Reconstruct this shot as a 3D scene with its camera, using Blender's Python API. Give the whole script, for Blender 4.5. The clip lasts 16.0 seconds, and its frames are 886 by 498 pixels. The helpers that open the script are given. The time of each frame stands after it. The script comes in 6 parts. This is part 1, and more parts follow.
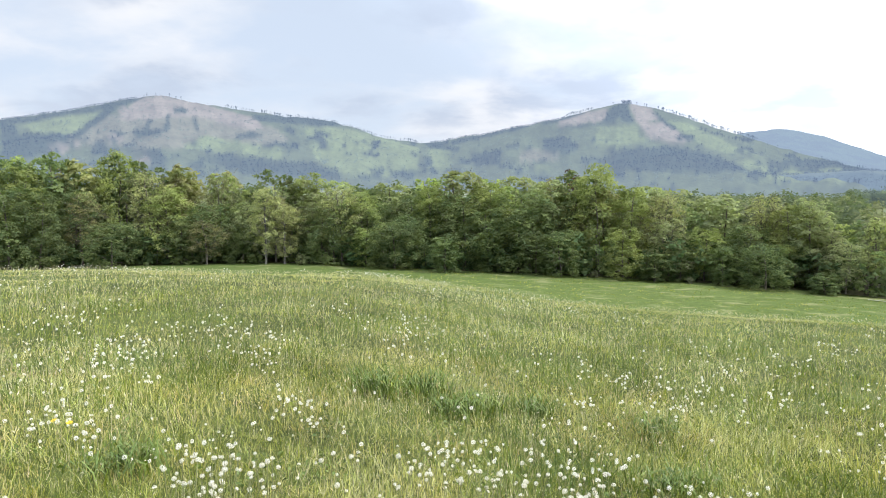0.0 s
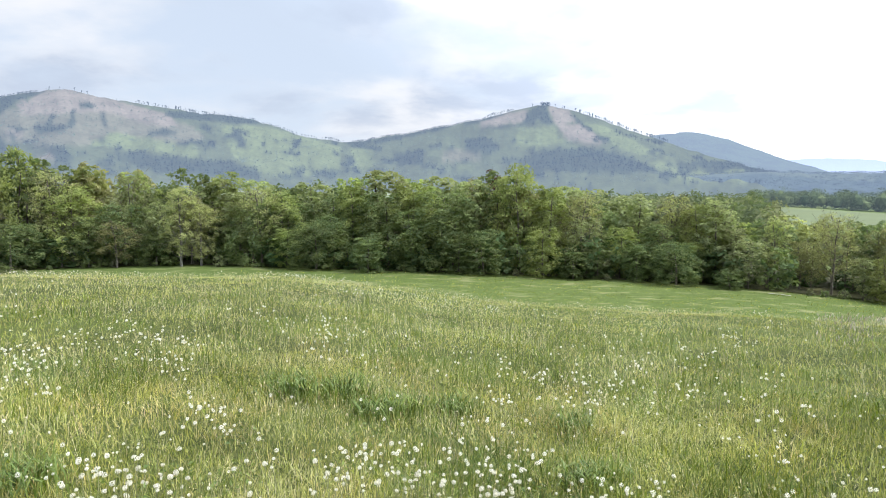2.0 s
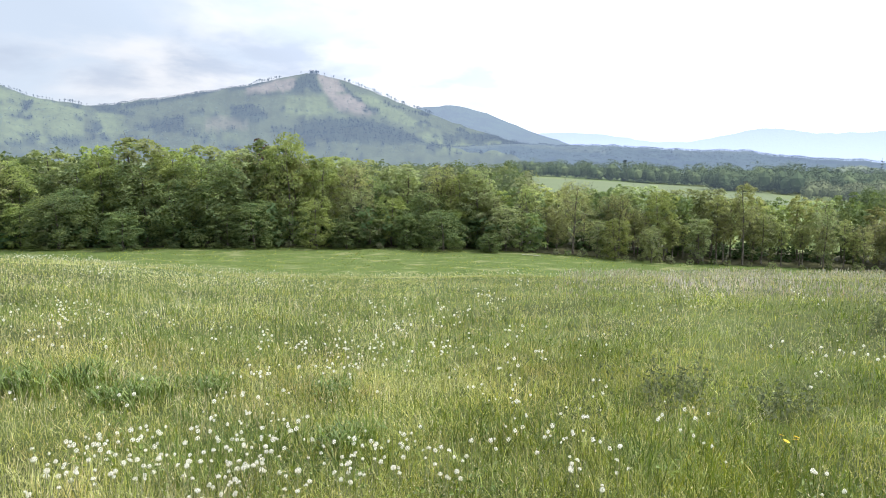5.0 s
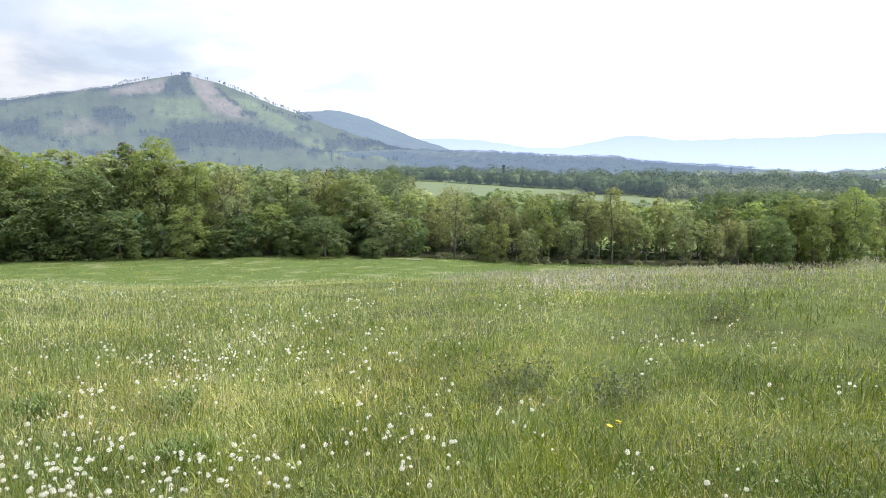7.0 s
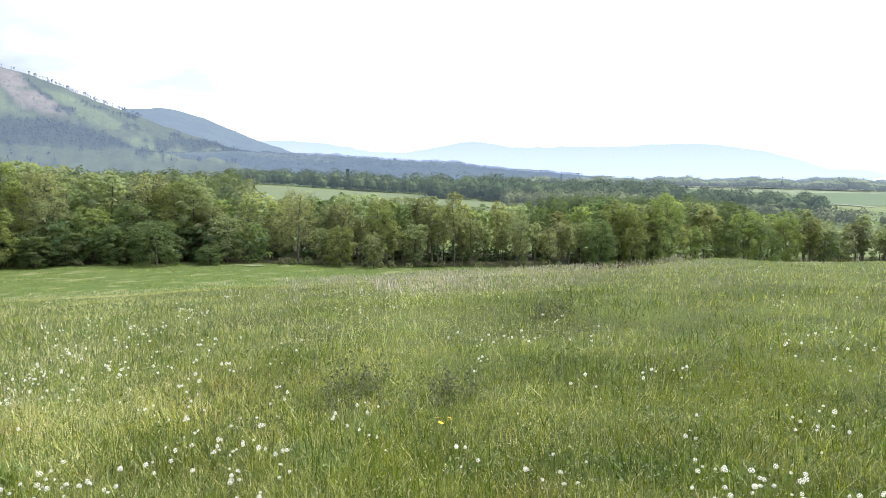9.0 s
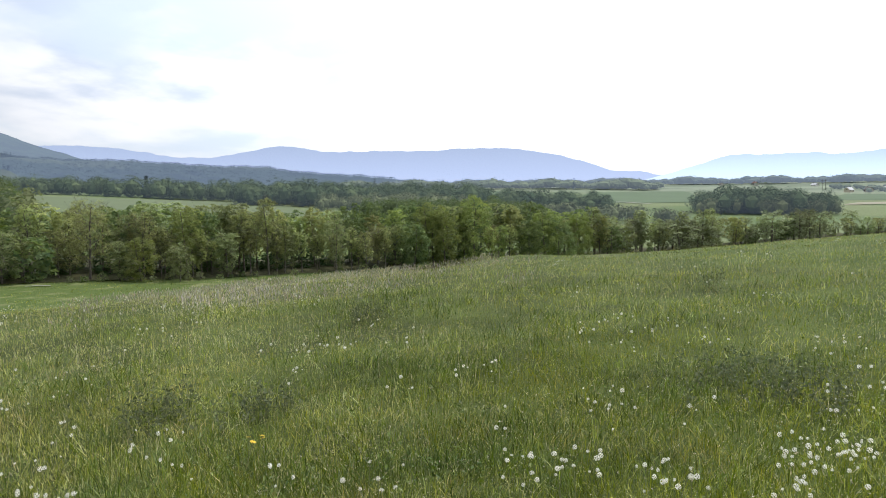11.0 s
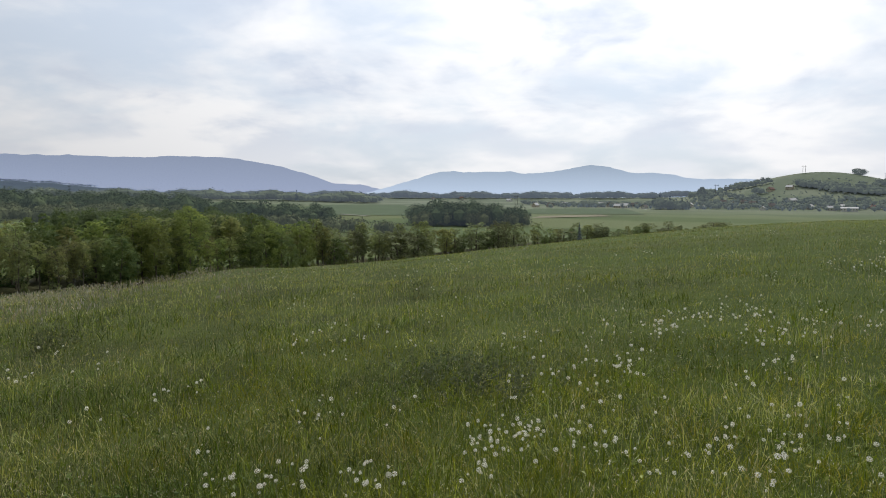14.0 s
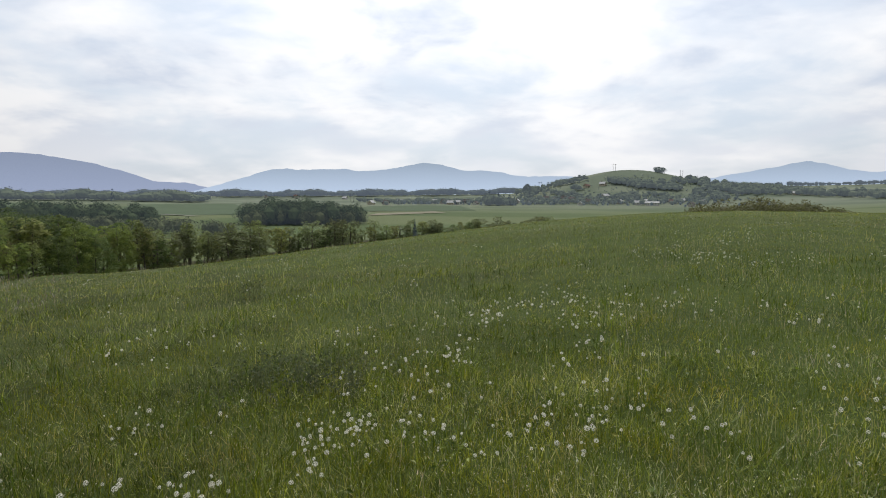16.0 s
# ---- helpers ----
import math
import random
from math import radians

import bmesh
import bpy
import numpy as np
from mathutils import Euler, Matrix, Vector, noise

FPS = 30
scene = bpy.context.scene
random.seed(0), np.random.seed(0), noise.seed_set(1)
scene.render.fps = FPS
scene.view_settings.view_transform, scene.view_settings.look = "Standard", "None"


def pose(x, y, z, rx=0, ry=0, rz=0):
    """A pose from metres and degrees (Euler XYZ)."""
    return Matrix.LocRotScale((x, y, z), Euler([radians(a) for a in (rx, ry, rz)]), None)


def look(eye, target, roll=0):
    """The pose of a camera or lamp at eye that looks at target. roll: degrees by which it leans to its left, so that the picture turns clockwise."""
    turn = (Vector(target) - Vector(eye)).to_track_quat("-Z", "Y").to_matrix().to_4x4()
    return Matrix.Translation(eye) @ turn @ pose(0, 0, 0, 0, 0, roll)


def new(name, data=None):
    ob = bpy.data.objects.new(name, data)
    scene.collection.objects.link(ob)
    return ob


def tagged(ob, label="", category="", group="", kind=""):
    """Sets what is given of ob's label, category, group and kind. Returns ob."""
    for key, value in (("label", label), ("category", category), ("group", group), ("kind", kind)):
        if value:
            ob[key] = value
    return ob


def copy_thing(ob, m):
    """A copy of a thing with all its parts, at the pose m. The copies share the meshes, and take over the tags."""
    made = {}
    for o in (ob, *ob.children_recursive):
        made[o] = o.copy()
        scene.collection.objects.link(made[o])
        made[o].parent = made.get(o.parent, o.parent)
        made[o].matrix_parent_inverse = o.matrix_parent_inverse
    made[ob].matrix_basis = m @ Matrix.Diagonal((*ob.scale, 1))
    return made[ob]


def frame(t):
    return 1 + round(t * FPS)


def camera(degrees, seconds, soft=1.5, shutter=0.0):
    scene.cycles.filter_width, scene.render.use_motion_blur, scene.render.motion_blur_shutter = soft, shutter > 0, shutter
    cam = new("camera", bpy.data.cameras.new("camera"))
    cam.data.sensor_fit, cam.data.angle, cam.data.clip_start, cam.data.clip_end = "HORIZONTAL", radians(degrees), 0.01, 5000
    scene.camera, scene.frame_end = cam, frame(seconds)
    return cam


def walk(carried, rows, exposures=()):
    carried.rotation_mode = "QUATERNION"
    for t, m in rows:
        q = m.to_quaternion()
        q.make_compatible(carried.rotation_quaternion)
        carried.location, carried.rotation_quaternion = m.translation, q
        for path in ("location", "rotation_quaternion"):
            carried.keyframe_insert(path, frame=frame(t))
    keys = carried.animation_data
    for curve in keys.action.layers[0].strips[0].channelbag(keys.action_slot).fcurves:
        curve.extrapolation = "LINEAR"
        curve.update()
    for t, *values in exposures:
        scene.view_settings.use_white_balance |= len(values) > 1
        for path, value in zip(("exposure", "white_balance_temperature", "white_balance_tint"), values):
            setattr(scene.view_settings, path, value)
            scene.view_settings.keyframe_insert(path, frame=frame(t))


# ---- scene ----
cam = camera(66.53, 16.0, 0.92)
# seconds, place, turn in degrees
PATH = [
    (0.0, 0.000, -0.000, 1.500, 86.16, -0.33, -2.20),
    (0.5, 0.005, -0.003, 1.503, 86.29, -0.14, -2.43),
    (1.0, 0.020, -0.001, 1.504, 86.34, -0.16, -4.49),
    (1.5, 0.025, 0.004, 1.501, 85.43, -0.27, -5.82),
    (2.0, 0.041, 0.006, 1.504, 86.17, -0.28, -8.70),
    (2.5, 0.061, 0.007, 1.499, 86.57, 0.12, -10.98),
    (3.0, 0.079, 0.009, 1.500, 85.82, 0.12, -13.79),
    (3.5, 0.105, 0.001, 1.500, 85.68, -0.44, -16.91),
    (4.0, 0.132, -0.009, 1.500, 85.87, -0.68, -20.85),
    (4.5, 0.147, -0.021, 1.492, 84.57, -0.41, -24.61),
    (7.0, 0.448, -0.198, 1.455, 84.16, 0.23, -37.58),
    (7.5, 0.455, -0.218, 1.453, 84.22, -0.11, -40.46),
    (8.0, 0.463, -0.234, 1.458, 83.80, -0.31, -42.92),
    (8.5, 0.473, -0.258, 1.463, 83.89, 0.05, -46.06),
    (9.0, 0.478, -0.287, 1.464, 84.49, -0.19, -50.65),
    (11.5, 0.554, -0.306, 1.469, 85.20, 0.22, -70.79),
    (12.0, 0.556, -0.331, 1.472, 85.91, -0.48, -74.98),
    (12.5, 0.558, -0.351, 1.472, 85.99, 0.27, -76.39),
    (13.0, 0.564, -0.372, 1.467, 86.21, 0.17, -81.21),
    (13.5, 0.573, -0.391, 1.460, 85.38, 0.22, -86.06),
    (14.0, 0.581, -0.408, 1.456, 85.67, -0.11, -89.40),
    (14.5, 0.585, -0.439, 1.453, 85.53, -0.11, -92.63),
    (15.0, 0.584, -0.457, 1.445, 85.40, 0.18, -95.96),
    (15.5, 0.583, -0.464, 1.446, 85.20, 0.11, -99.68),
    (16.0, 0.572, -0.466, 1.443, 85.44, 0.32, -103.23),
]
EXPOSURES = [(0.0, 0.0, 6500, 10), (9.2, 0.0, 6500, 10), (11.3, -0.80, 6550, 10), (12.0, -1.16, 6720, 10), (12.5, -1.48, 6800, 10), (16.0, -1.52, 6800, 10)]
walk(cam, [(t, pose(x, y, z, rx, ry, rz)) for t, x, y, z, rx, ry, rz in PATH], EXPOSURES)

# ---- light ----
SUN_AZ, SUN_EL = 106.0, 55.0  # clockwise from +y; height in degrees
sun_way = Vector((math.sin(radians(SUN_AZ)) * math.cos(radians(SUN_EL)), math.cos(radians(SUN_AZ)) * math.cos(radians(SUN_EL)), math.sin(radians(SUN_EL))))
sun = new("sun", bpy.data.lights.new("sun", "SUN"))
sun.data.energy, sun.data.angle, sun.data.color = 4.0, radians(4), (1.0, 0.96, 0.88)
sun.matrix_world = look(sun_way * 300, (0, 0, 0))
SKY_STRENGTH = 0.1


class Nodes:
    """Short hand for building a node tree."""

    def __init__(self, tree):
        self.tree = tree
        tree.nodes.clear()

    def add(self, kind):
        return self.tree.nodes.new(kind)

    def put(self, node, name, value):
        sock = node.inputs[name]
        if isinstance(value, bpy.types.NodeSocket):
            self.tree.links.new(value, sock)
        elif isinstance(value, tuple) and len(value) == 3 and sock.type == "RGBA":
            sock.default_value = (*value, 1)
        else:
            sock.default_value = value
        return node

    def math(self, op, a, b=0.0, clamp=False):
        n = self.add("ShaderNodeMath")
        n.operation, n.use_clamp = op, clamp
        self.put(n, 0, a), self.put(n, 1, b)
        return n.outputs[0]

    def vmath(self, op, a, b=(0, 0, 0)):
        n = self.add("ShaderNodeVectorMath")
        n.operation = op
        self.put(n, 0, a), self.put(n, 1, b)
        return n.outputs["Value"] if op in ("DOT_PRODUCT", "LENGTH", "DISTANCE") else n.outputs["Vector"]

    def scale(self, vec, by):
        n = self.add("ShaderNodeVectorMath")
        n.operation = "SCALE"
        self.put(n, 0, vec), self.put(n, "Scale", by)
        return n.outputs["Vector"]

    def noise(self, vec, scale, detail=4, rough=0.55, distort=0.0):
        n = self.add("ShaderNodeTexNoise")
        if vec is not None:
            self.put(n, "Vector", vec)
        self.put(n, "Scale", scale), self.put(n, "Detail", detail), self.put(n, "Roughness", rough), self.put(n, "Distortion", distort)
        return n.outputs["Fac"]

    def step(self, fac, lo, hi, a=0.0, b=1.0):
        n = self.add("ShaderNodeMapRange")
        n.interpolation_type = "SMOOTHSTEP"
        for i, v in enumerate((fac, lo, hi, a, b)):
            self.put(n, i, v)
        return n.outputs[0]

    def mix(self, fac, a, b, kind="MIX"):
        n = self.add("ShaderNodeMix")
        n.data_type, n.blend_type = "RGBA", kind
        self.put(n, 0, fac), self.put(n, 6, a), self.put(n, 7, b)
        return n.outputs[2]

    def ramp(self, fac, stops):
        n = self.add("ShaderNodeValToRGB")
        while len(n.color_ramp.elements) < len(stops):
            n.color_ramp.elements.new(0.5)
        for e, (p, c) in zip(n.color_ramp.elements, stops):
            e.position, e.color = p, (*c, 1)
        self.put(n, 0, fac)
        return n.outputs[0]


def build_world():
    world = bpy.data.worlds.new("sky")
    scene.world = world
    world.use_nodes = True
    n = Nodes(world.node_tree)
    way = n.add("ShaderNodeTexCoord").outputs["Generated"]
    sky = n.add("ShaderNodeTexSky")
    sky.sky_type, sky.sun_disc, sky.sun_elevation, sky.sun_rotation = "NISHITA", False, radians(SUN_EL), radians(SUN_AZ)
    # clouds on a flat layer overhead: the way divided by its height
    sep = n.add("ShaderNodeSeparateXYZ")
    n.put(sep, 0, way)
    up = n.math("MAXIMUM", sep.outputs[2], 0.0)
    k = n.math("DIVIDE", 1.0, n.math("ADD", up, 0.22))
    flat = n.add("ShaderNodeCombineXYZ")
    n.put(flat, 0, n.math("MULTIPLY", sep.outputs[0], k)), n.put(flat, 1, n.math("MULTIPLY", sep.outputs[1], k)), n.put(flat, 2, 3.7)
    flat = flat.outputs[0]
    big = n.noise(flat, 1.1, 5, 0.5, 0.3)
    fine = n.noise(flat, 2.6, 6, 0.55, 0.2)
    cover = n.step(n.math("ADD", n.math("MULTIPLY", big, 0.65), n.math("MULTIPLY", fine, 0.35)), 0.38, 0.56)
    shade = n.step(n.math("ADD", n.math("MULTIPLY", n.noise(flat, 1.7, 5, 0.5, 0.2), 0.7), n.math("MULTIPLY", fine, 0.3)), 0.44, 0.60)
    shade = n.math("MULTIPLY", shade, n.step(up, 0.02, 0.16, 0.3, 1.0))
    toward = n.vmath("DOT_PRODUCT", way, tuple(sun_way))
    glow = n.math("POWER", n.math("MAXIMUM", toward, 0.0), 1.4)
    bright = n.math("ADD", 9.6, n.math("MULTIPLY", glow, 35.0))
    cloud = n.mix(shade, (0.97, 1.0, 1.06), (0.60, 0.69, 0.85))
    lit = n.scale(cloud, bright)
    blue = n.mix(0.8, sky.outputs[0], (7.8, 8.9, 10.6))
    gl2 = n.math("ADD", 1.0, n.math("MULTIPLY", glow, 3.0))
    blue_lit = n.scale(blue, gl2)
    col = n.mix(cover, blue_lit, lit)
    bg = n.add("ShaderNodeBackground")
    n.put(bg, 0, col), n.put(bg, 1, SKY_STRENGTH)
    out = n.add("ShaderNodeOutputWorld")
    n.put(out, 0, bg.outputs[0])


build_world()

# ---- materials ----
def material(name):
    m = bpy.data.materials.new(name)
    m.use_nodes = True
    return m, Nodes(m.node_tree)


def finish(n, shader):
    n.put(n.add("ShaderNodeOutputMaterial"), 0, shader)


def place(n):
    return n.add("ShaderNodeTexCoord").outputs["Object"]


def principled(n, color, rough=0.7, normal=None, spec=0.3):
    p = n.add("ShaderNodeBsdfPrincipled")
    n.put(p, "Base Color", color), n.put(p, "Roughness", rough), n.put(p, "Specular IOR Level", spec)
    if normal is not None:
        n.put(p, "Normal", normal)
    return p.outputs[0]


def mix_shader(n, fac, a, b):
    s = n.add("ShaderNodeMixShader")
    n.put(s, 0, fac), n.put(s, 1, a), n.put(s, 2, b)
    return s.outputs[0]


def bumped(n, height, strength=0.5, distance=0.05):
    b = n.add("ShaderNodeBump")
    n.put(b, "Height", height), n.put(b, "Strength", strength), n.put(b, "Distance", distance)
    return b.outputs[0]


def leaf_material(name, dark, light, through_light=0.35, vary=0.5):
    """Leaves: two tones spread over the leaves, a third of the light going through."""
    m, n = material(name)
    isl = n.add("ShaderNodeNewGeometry").outputs["Random Per Island"]
    obj = n.add("ShaderNodeObjectInfo").outputs["Random"]
    patch = n.noise(place(n), 0.45, 3)
    f = n.math("ADD", n.math("MULTIPLY", isl, 0.45), n.math("MULTIPLY", n.step(patch, 0.35, 0.65), 0.55))
    col = n.mix(f, dark, light)
    hsv = n.add("ShaderNodeHueSaturation")
    n.put(hsv, "Hue", n.math("ADD", 0.5, n.math("MULTIPLY", n.math("SUBTRACT", obj, 0.45), 0.035 * vary)))
    n.put(hsv, "Value", n.math("ADD", 1.0, n.math("MULTIPLY", n.math("SUBTRACT", obj, 0.5), 0.6 * vary)))
    n.put(hsv, "Color", col)
    # light that comes through a leaf is stronger and yellower than what it throws back
    t = n.add("ShaderNodeBsdfTranslucent")
    n.put(t, 0, n.vmath("MULTIPLY", hsv.outputs[0], (1.27, 1.36, 0.88)))
    finish(n, mix_shader(n, through_light, principled(n, hsv.outputs[0], 0.65, spec=0.08), t.outputs[0]))
    return m


def bark_material(name, dark, light, scale=6.0):
    m, n = material(name)
    p = place(n)
    stretch = n.vmath("MULTIPLY", p, (1.0, 1.0, 0.25))
    f = n.noise(stretch, scale, 5, 0.6)
    col = n.mix(n.step(f, 0.35, 0.65), dark, light)
    col = n.mix(n.step(n.noise(p, 0.8, 3), 0.5, 0.7, 0.0, 0.5), col, dark)
    finish(n, principled(n, col, 0.9, bumped(n, f, 0.6, 0.04), 0.1))
    return m


def plain_material(name, color, rough=0.7, scale=4.0, amount=0.25):
    m, n = material(name)
    f = n.noise(place(n), scale, 5, 0.6)
    g = n.noise(place(n), scale * 9, 3, 0.6)
    k = n.math("ADD", 1.0 - amount / 2, n.math("MULTIPLY", n.math("ADD", n.math("MULTIPLY", f, 0.7), n.math("MULTIPLY", g, 0.3)), amount))
    finish(n, principled(n, n.scale(color, k), rough, bumped(n, g, 0.3, 0.01)))
    return m


def grass_material(name, tones, through_light=0.4, patch_scale=0.5, clumps=1.0, gloss=0.3):
    """Blades: tones from dark to light, mixed blade by blade and in patches over the meadow."""
    m, n = material(name)
    isl = n.add("ShaderNodeNewGeometry").outputs["Random Per Island"]
    p = place(n)
    patch = n.noise(p, patch_scale, 4, 0.6)
    wide = n.noise(p, patch_scale * 0.16, 3, 0.5)
    f = n.math("ADD", n.math("MULTIPLY", isl, 0.5), n.math("ADD", n.math("MULTIPLY", n.step(patch, 0.32, 0.68), 0.28), n.math("MULTIPLY", n.step(wide, 0.35, 0.65), 0.22)))
    k = len(tones) - 1
    col = n.ramp(f, [(0.12 + 0.76 * i / k, c) for i, c in enumerate(tones)])
    # clumps of yellower, cooler and browner growth
    warm = n.step(n.math("ADD", n.math("MULTIPLY", n.noise(n.vmath("ADD", p, (7.0, 3.0, 0.0)), 3.2, 3, 0.6), 0.55), n.math("MULTIPLY", n.noise(n.vmath("ADD", p, (2.0, 9.0, 0.0)), 0.55, 3, 0.6), 0.45)), 0.40, 0.60)
    brown = n.step(n.math("ADD", n.math("MULTIPLY", n.noise(n.vmath("ADD", p, (1.0, 5.0, 0.0)), 2.1, 3, 0.6), 0.6), n.math("MULTIPLY", isl, 0.22)), 0.44, 0.58)
    col = n.vmath("MULTIPLY", col, n.mix(warm, (1 - 0.20 * clumps, 1 - 0.08 * clumps, 1 + 0.10 * clumps), (1 + 0.17 * clumps, 1 + 0.15 * clumps, 1 - 0.20 * clumps)))
    col = n.vmath("MULTIPLY", col, n.mix(brown, (1.0, 1.0, 1.0), (1.0, 0.84, 0.9)))
    t = n.add("ShaderNodeBsdfTranslucent")
    n.put(t, 0, n.vmath("MULTIPLY", col, (1.15, 1.2, 0.32)))
    spare = n.math("FRACT", n.math("MULTIPLY", isl, 37.0))
    finish(n, mix_shader(n, n.math("MULTIPLY", n.math("POWER", spare, 2.0), 2.4 * through_light, True), principled(n, col, 0.4, spec=gloss), t.outputs[0]))
    return m


def ground_material():
    """Turf: soil and moss between the blades close by, dark for the gaps; mown and growing fields further off, paled by
    painted haze.
    """
    m, n = material("turf")
    p = place(n)
    fine = n.noise(p, 14.0, 5, 0.65)
    mid = n.noise(p, 0.7, 5, 0.6)
    wide = n.noise(p, 0.035, 4, 0.55)
    far = n.noise(p, 0.006, 3, 0.5)
    col = n.mix(n.step(fine, 0.3, 0.7), (0.026, 0.036, 0.012), (0.08, 0.092, 0.03))
    col = n.mix(n.step(mid, 0.35, 0.7), col, (0.085, 0.105, 0.03))
    col = n.mix(n.step(wide, 0.4, 0.65, 0.0, 0.6), col, (0.07, 0.105, 0.026))
    streak = n.noise(n.vmath("MULTIPLY", p, (1.0, 2.2, 1.0)), 0.22, 5, 0.65)
    tuft = n.noise(p, 1.6, 4, 0.7)
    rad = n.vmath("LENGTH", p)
    field = n.mix(n.step(far, 0.4, 0.6), (0.076, 0.106, 0.030), (0.108, 0.134, 0.044))
    field = n.mix(n.step(streak, 0.5, 0.68, 0.0, 0.7), field, (0.22, 0.22, 0.11))
    field = n.scale(field, n.math("ADD", 0.55, n.math("MULTIPLY", tuft, 0.9)))
    col = n.mix(n.step(rad, 12.0, 60.0, 0.0, 0.95), col, field)
    # paler and greyer with distance: haze painted into the base colour
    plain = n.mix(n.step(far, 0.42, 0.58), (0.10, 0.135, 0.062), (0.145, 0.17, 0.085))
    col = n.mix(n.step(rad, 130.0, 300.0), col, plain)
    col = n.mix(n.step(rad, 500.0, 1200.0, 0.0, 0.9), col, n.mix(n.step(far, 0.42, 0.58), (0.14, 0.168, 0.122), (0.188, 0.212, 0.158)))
    finish(n, principled(n, col, 0.95, bumped(n, n.math("ADD", fine, n.math("MULTIPLY", mid, 2.0)), 0.7, 0.08), 0.05))
    return m


def hill_material(name, woods, young, cleared, haze_glow, haze_share, wild=1.0, height=430.0, mist=0.0):
    """A far wooded hillside: old woods low down, young growth, cleared strips near the top; bluish haze is mixed in as
    emission.
    """
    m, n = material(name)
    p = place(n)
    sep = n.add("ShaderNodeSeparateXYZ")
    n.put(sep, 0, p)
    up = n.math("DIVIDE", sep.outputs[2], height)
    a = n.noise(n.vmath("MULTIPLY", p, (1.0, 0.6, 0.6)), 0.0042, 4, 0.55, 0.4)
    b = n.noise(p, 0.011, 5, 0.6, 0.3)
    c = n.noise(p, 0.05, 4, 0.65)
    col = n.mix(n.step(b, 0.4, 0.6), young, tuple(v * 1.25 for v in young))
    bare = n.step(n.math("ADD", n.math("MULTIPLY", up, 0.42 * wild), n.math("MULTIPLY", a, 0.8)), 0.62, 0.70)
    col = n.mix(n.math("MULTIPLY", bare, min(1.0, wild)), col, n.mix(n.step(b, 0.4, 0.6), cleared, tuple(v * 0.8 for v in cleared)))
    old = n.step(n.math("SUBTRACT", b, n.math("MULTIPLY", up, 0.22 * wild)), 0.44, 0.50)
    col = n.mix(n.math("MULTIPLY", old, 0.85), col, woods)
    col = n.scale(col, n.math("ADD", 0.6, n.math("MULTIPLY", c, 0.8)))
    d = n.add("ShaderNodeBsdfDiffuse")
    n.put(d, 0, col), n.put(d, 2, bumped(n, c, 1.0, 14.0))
    # haze painted as a bluish glow over the slope, denser towards the foot
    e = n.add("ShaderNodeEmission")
    n.put(e, 0, haze_glow), n.put(e, 1, 1.0)
    veil = n.math("ADD", haze_share, n.math("MULTIPLY", mist, n.math("SUBTRACT", 0.6, up)), True)
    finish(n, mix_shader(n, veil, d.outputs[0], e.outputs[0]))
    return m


def cover_material(name, haze_glow, haze_share):
    """A far mountainside in the colours of what grows on it, with the fine unrest of tree crowns; bluish haze is mixed
    in as emission.
    """
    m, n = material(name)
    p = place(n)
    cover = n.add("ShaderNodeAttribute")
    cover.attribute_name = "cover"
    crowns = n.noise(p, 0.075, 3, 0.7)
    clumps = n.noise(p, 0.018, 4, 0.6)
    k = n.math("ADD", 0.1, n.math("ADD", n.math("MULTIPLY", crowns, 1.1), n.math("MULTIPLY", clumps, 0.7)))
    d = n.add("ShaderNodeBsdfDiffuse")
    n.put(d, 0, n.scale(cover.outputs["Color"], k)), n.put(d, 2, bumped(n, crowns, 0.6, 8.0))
    # even bluish emission that stands in for haze
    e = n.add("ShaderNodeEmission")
    n.put(e, 0, haze_glow), n.put(e, 1, 1.0)
    finish(n, mix_shader(n, haze_share, d.outputs[0], e.outputs[0]))
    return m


# far crowns with bluish haze mixed into the leaf colour as emission
def far_leaf_material(name, dark, light, haze_glow, haze_share):
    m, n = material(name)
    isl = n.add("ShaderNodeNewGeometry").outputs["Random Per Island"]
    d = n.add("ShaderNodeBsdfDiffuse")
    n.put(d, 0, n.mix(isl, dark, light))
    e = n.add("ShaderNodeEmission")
    n.put(e, 0, haze_glow)
    finish(n, mix_shader(n, haze_share, d.outputs[0], e.outputs[0]))
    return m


M_TURF = ground_material()
M_GRASS = grass_material("grass_blades", [(0.088, 0.11, 0.022), (0.235, 0.253, 0.06), (0.41, 0.395, 0.126), (0.62, 0.575, 0.26), (0.86, 0.81, 0.58)], 0.18, clumps=0.4)
M_FRESH = grass_material("fresh_blades", [(0.033, 0.050, 0.006), (0.098, 0.128, 0.015), (0.184, 0.212, 0.028), (0.32, 0.325, 0.062), (0.58, 0.54, 0.20)], 0.26, gloss=0.16)
M_LUSH = grass_material("lush_blades", [(0.056, 0.084, 0.016), (0.14, 0.178, 0.038), (0.31, 0.345, 0.10)], 0.26, gloss=0.2)
M_SCRAP = grass_material("pale_scraps", [(0.38, 0.33, 0.21), (0.60, 0.54, 0.40), (0.84, 0.80, 0.70)], 0.2, clumps=0.2)
M_STRAW = grass_material("seed_stalks", [(0.34, 0.30, 0.15), (0.55, 0.49, 0.30), (0.78, 0.72, 0.55)], 0.2, clumps=0.2)
M_PLUME = grass_material("seeding_grass", [(0.23, 0.22, 0.14), (0.38, 0.35, 0.29), (0.58, 0.52, 0.48)], 0.2, clumps=0.0)
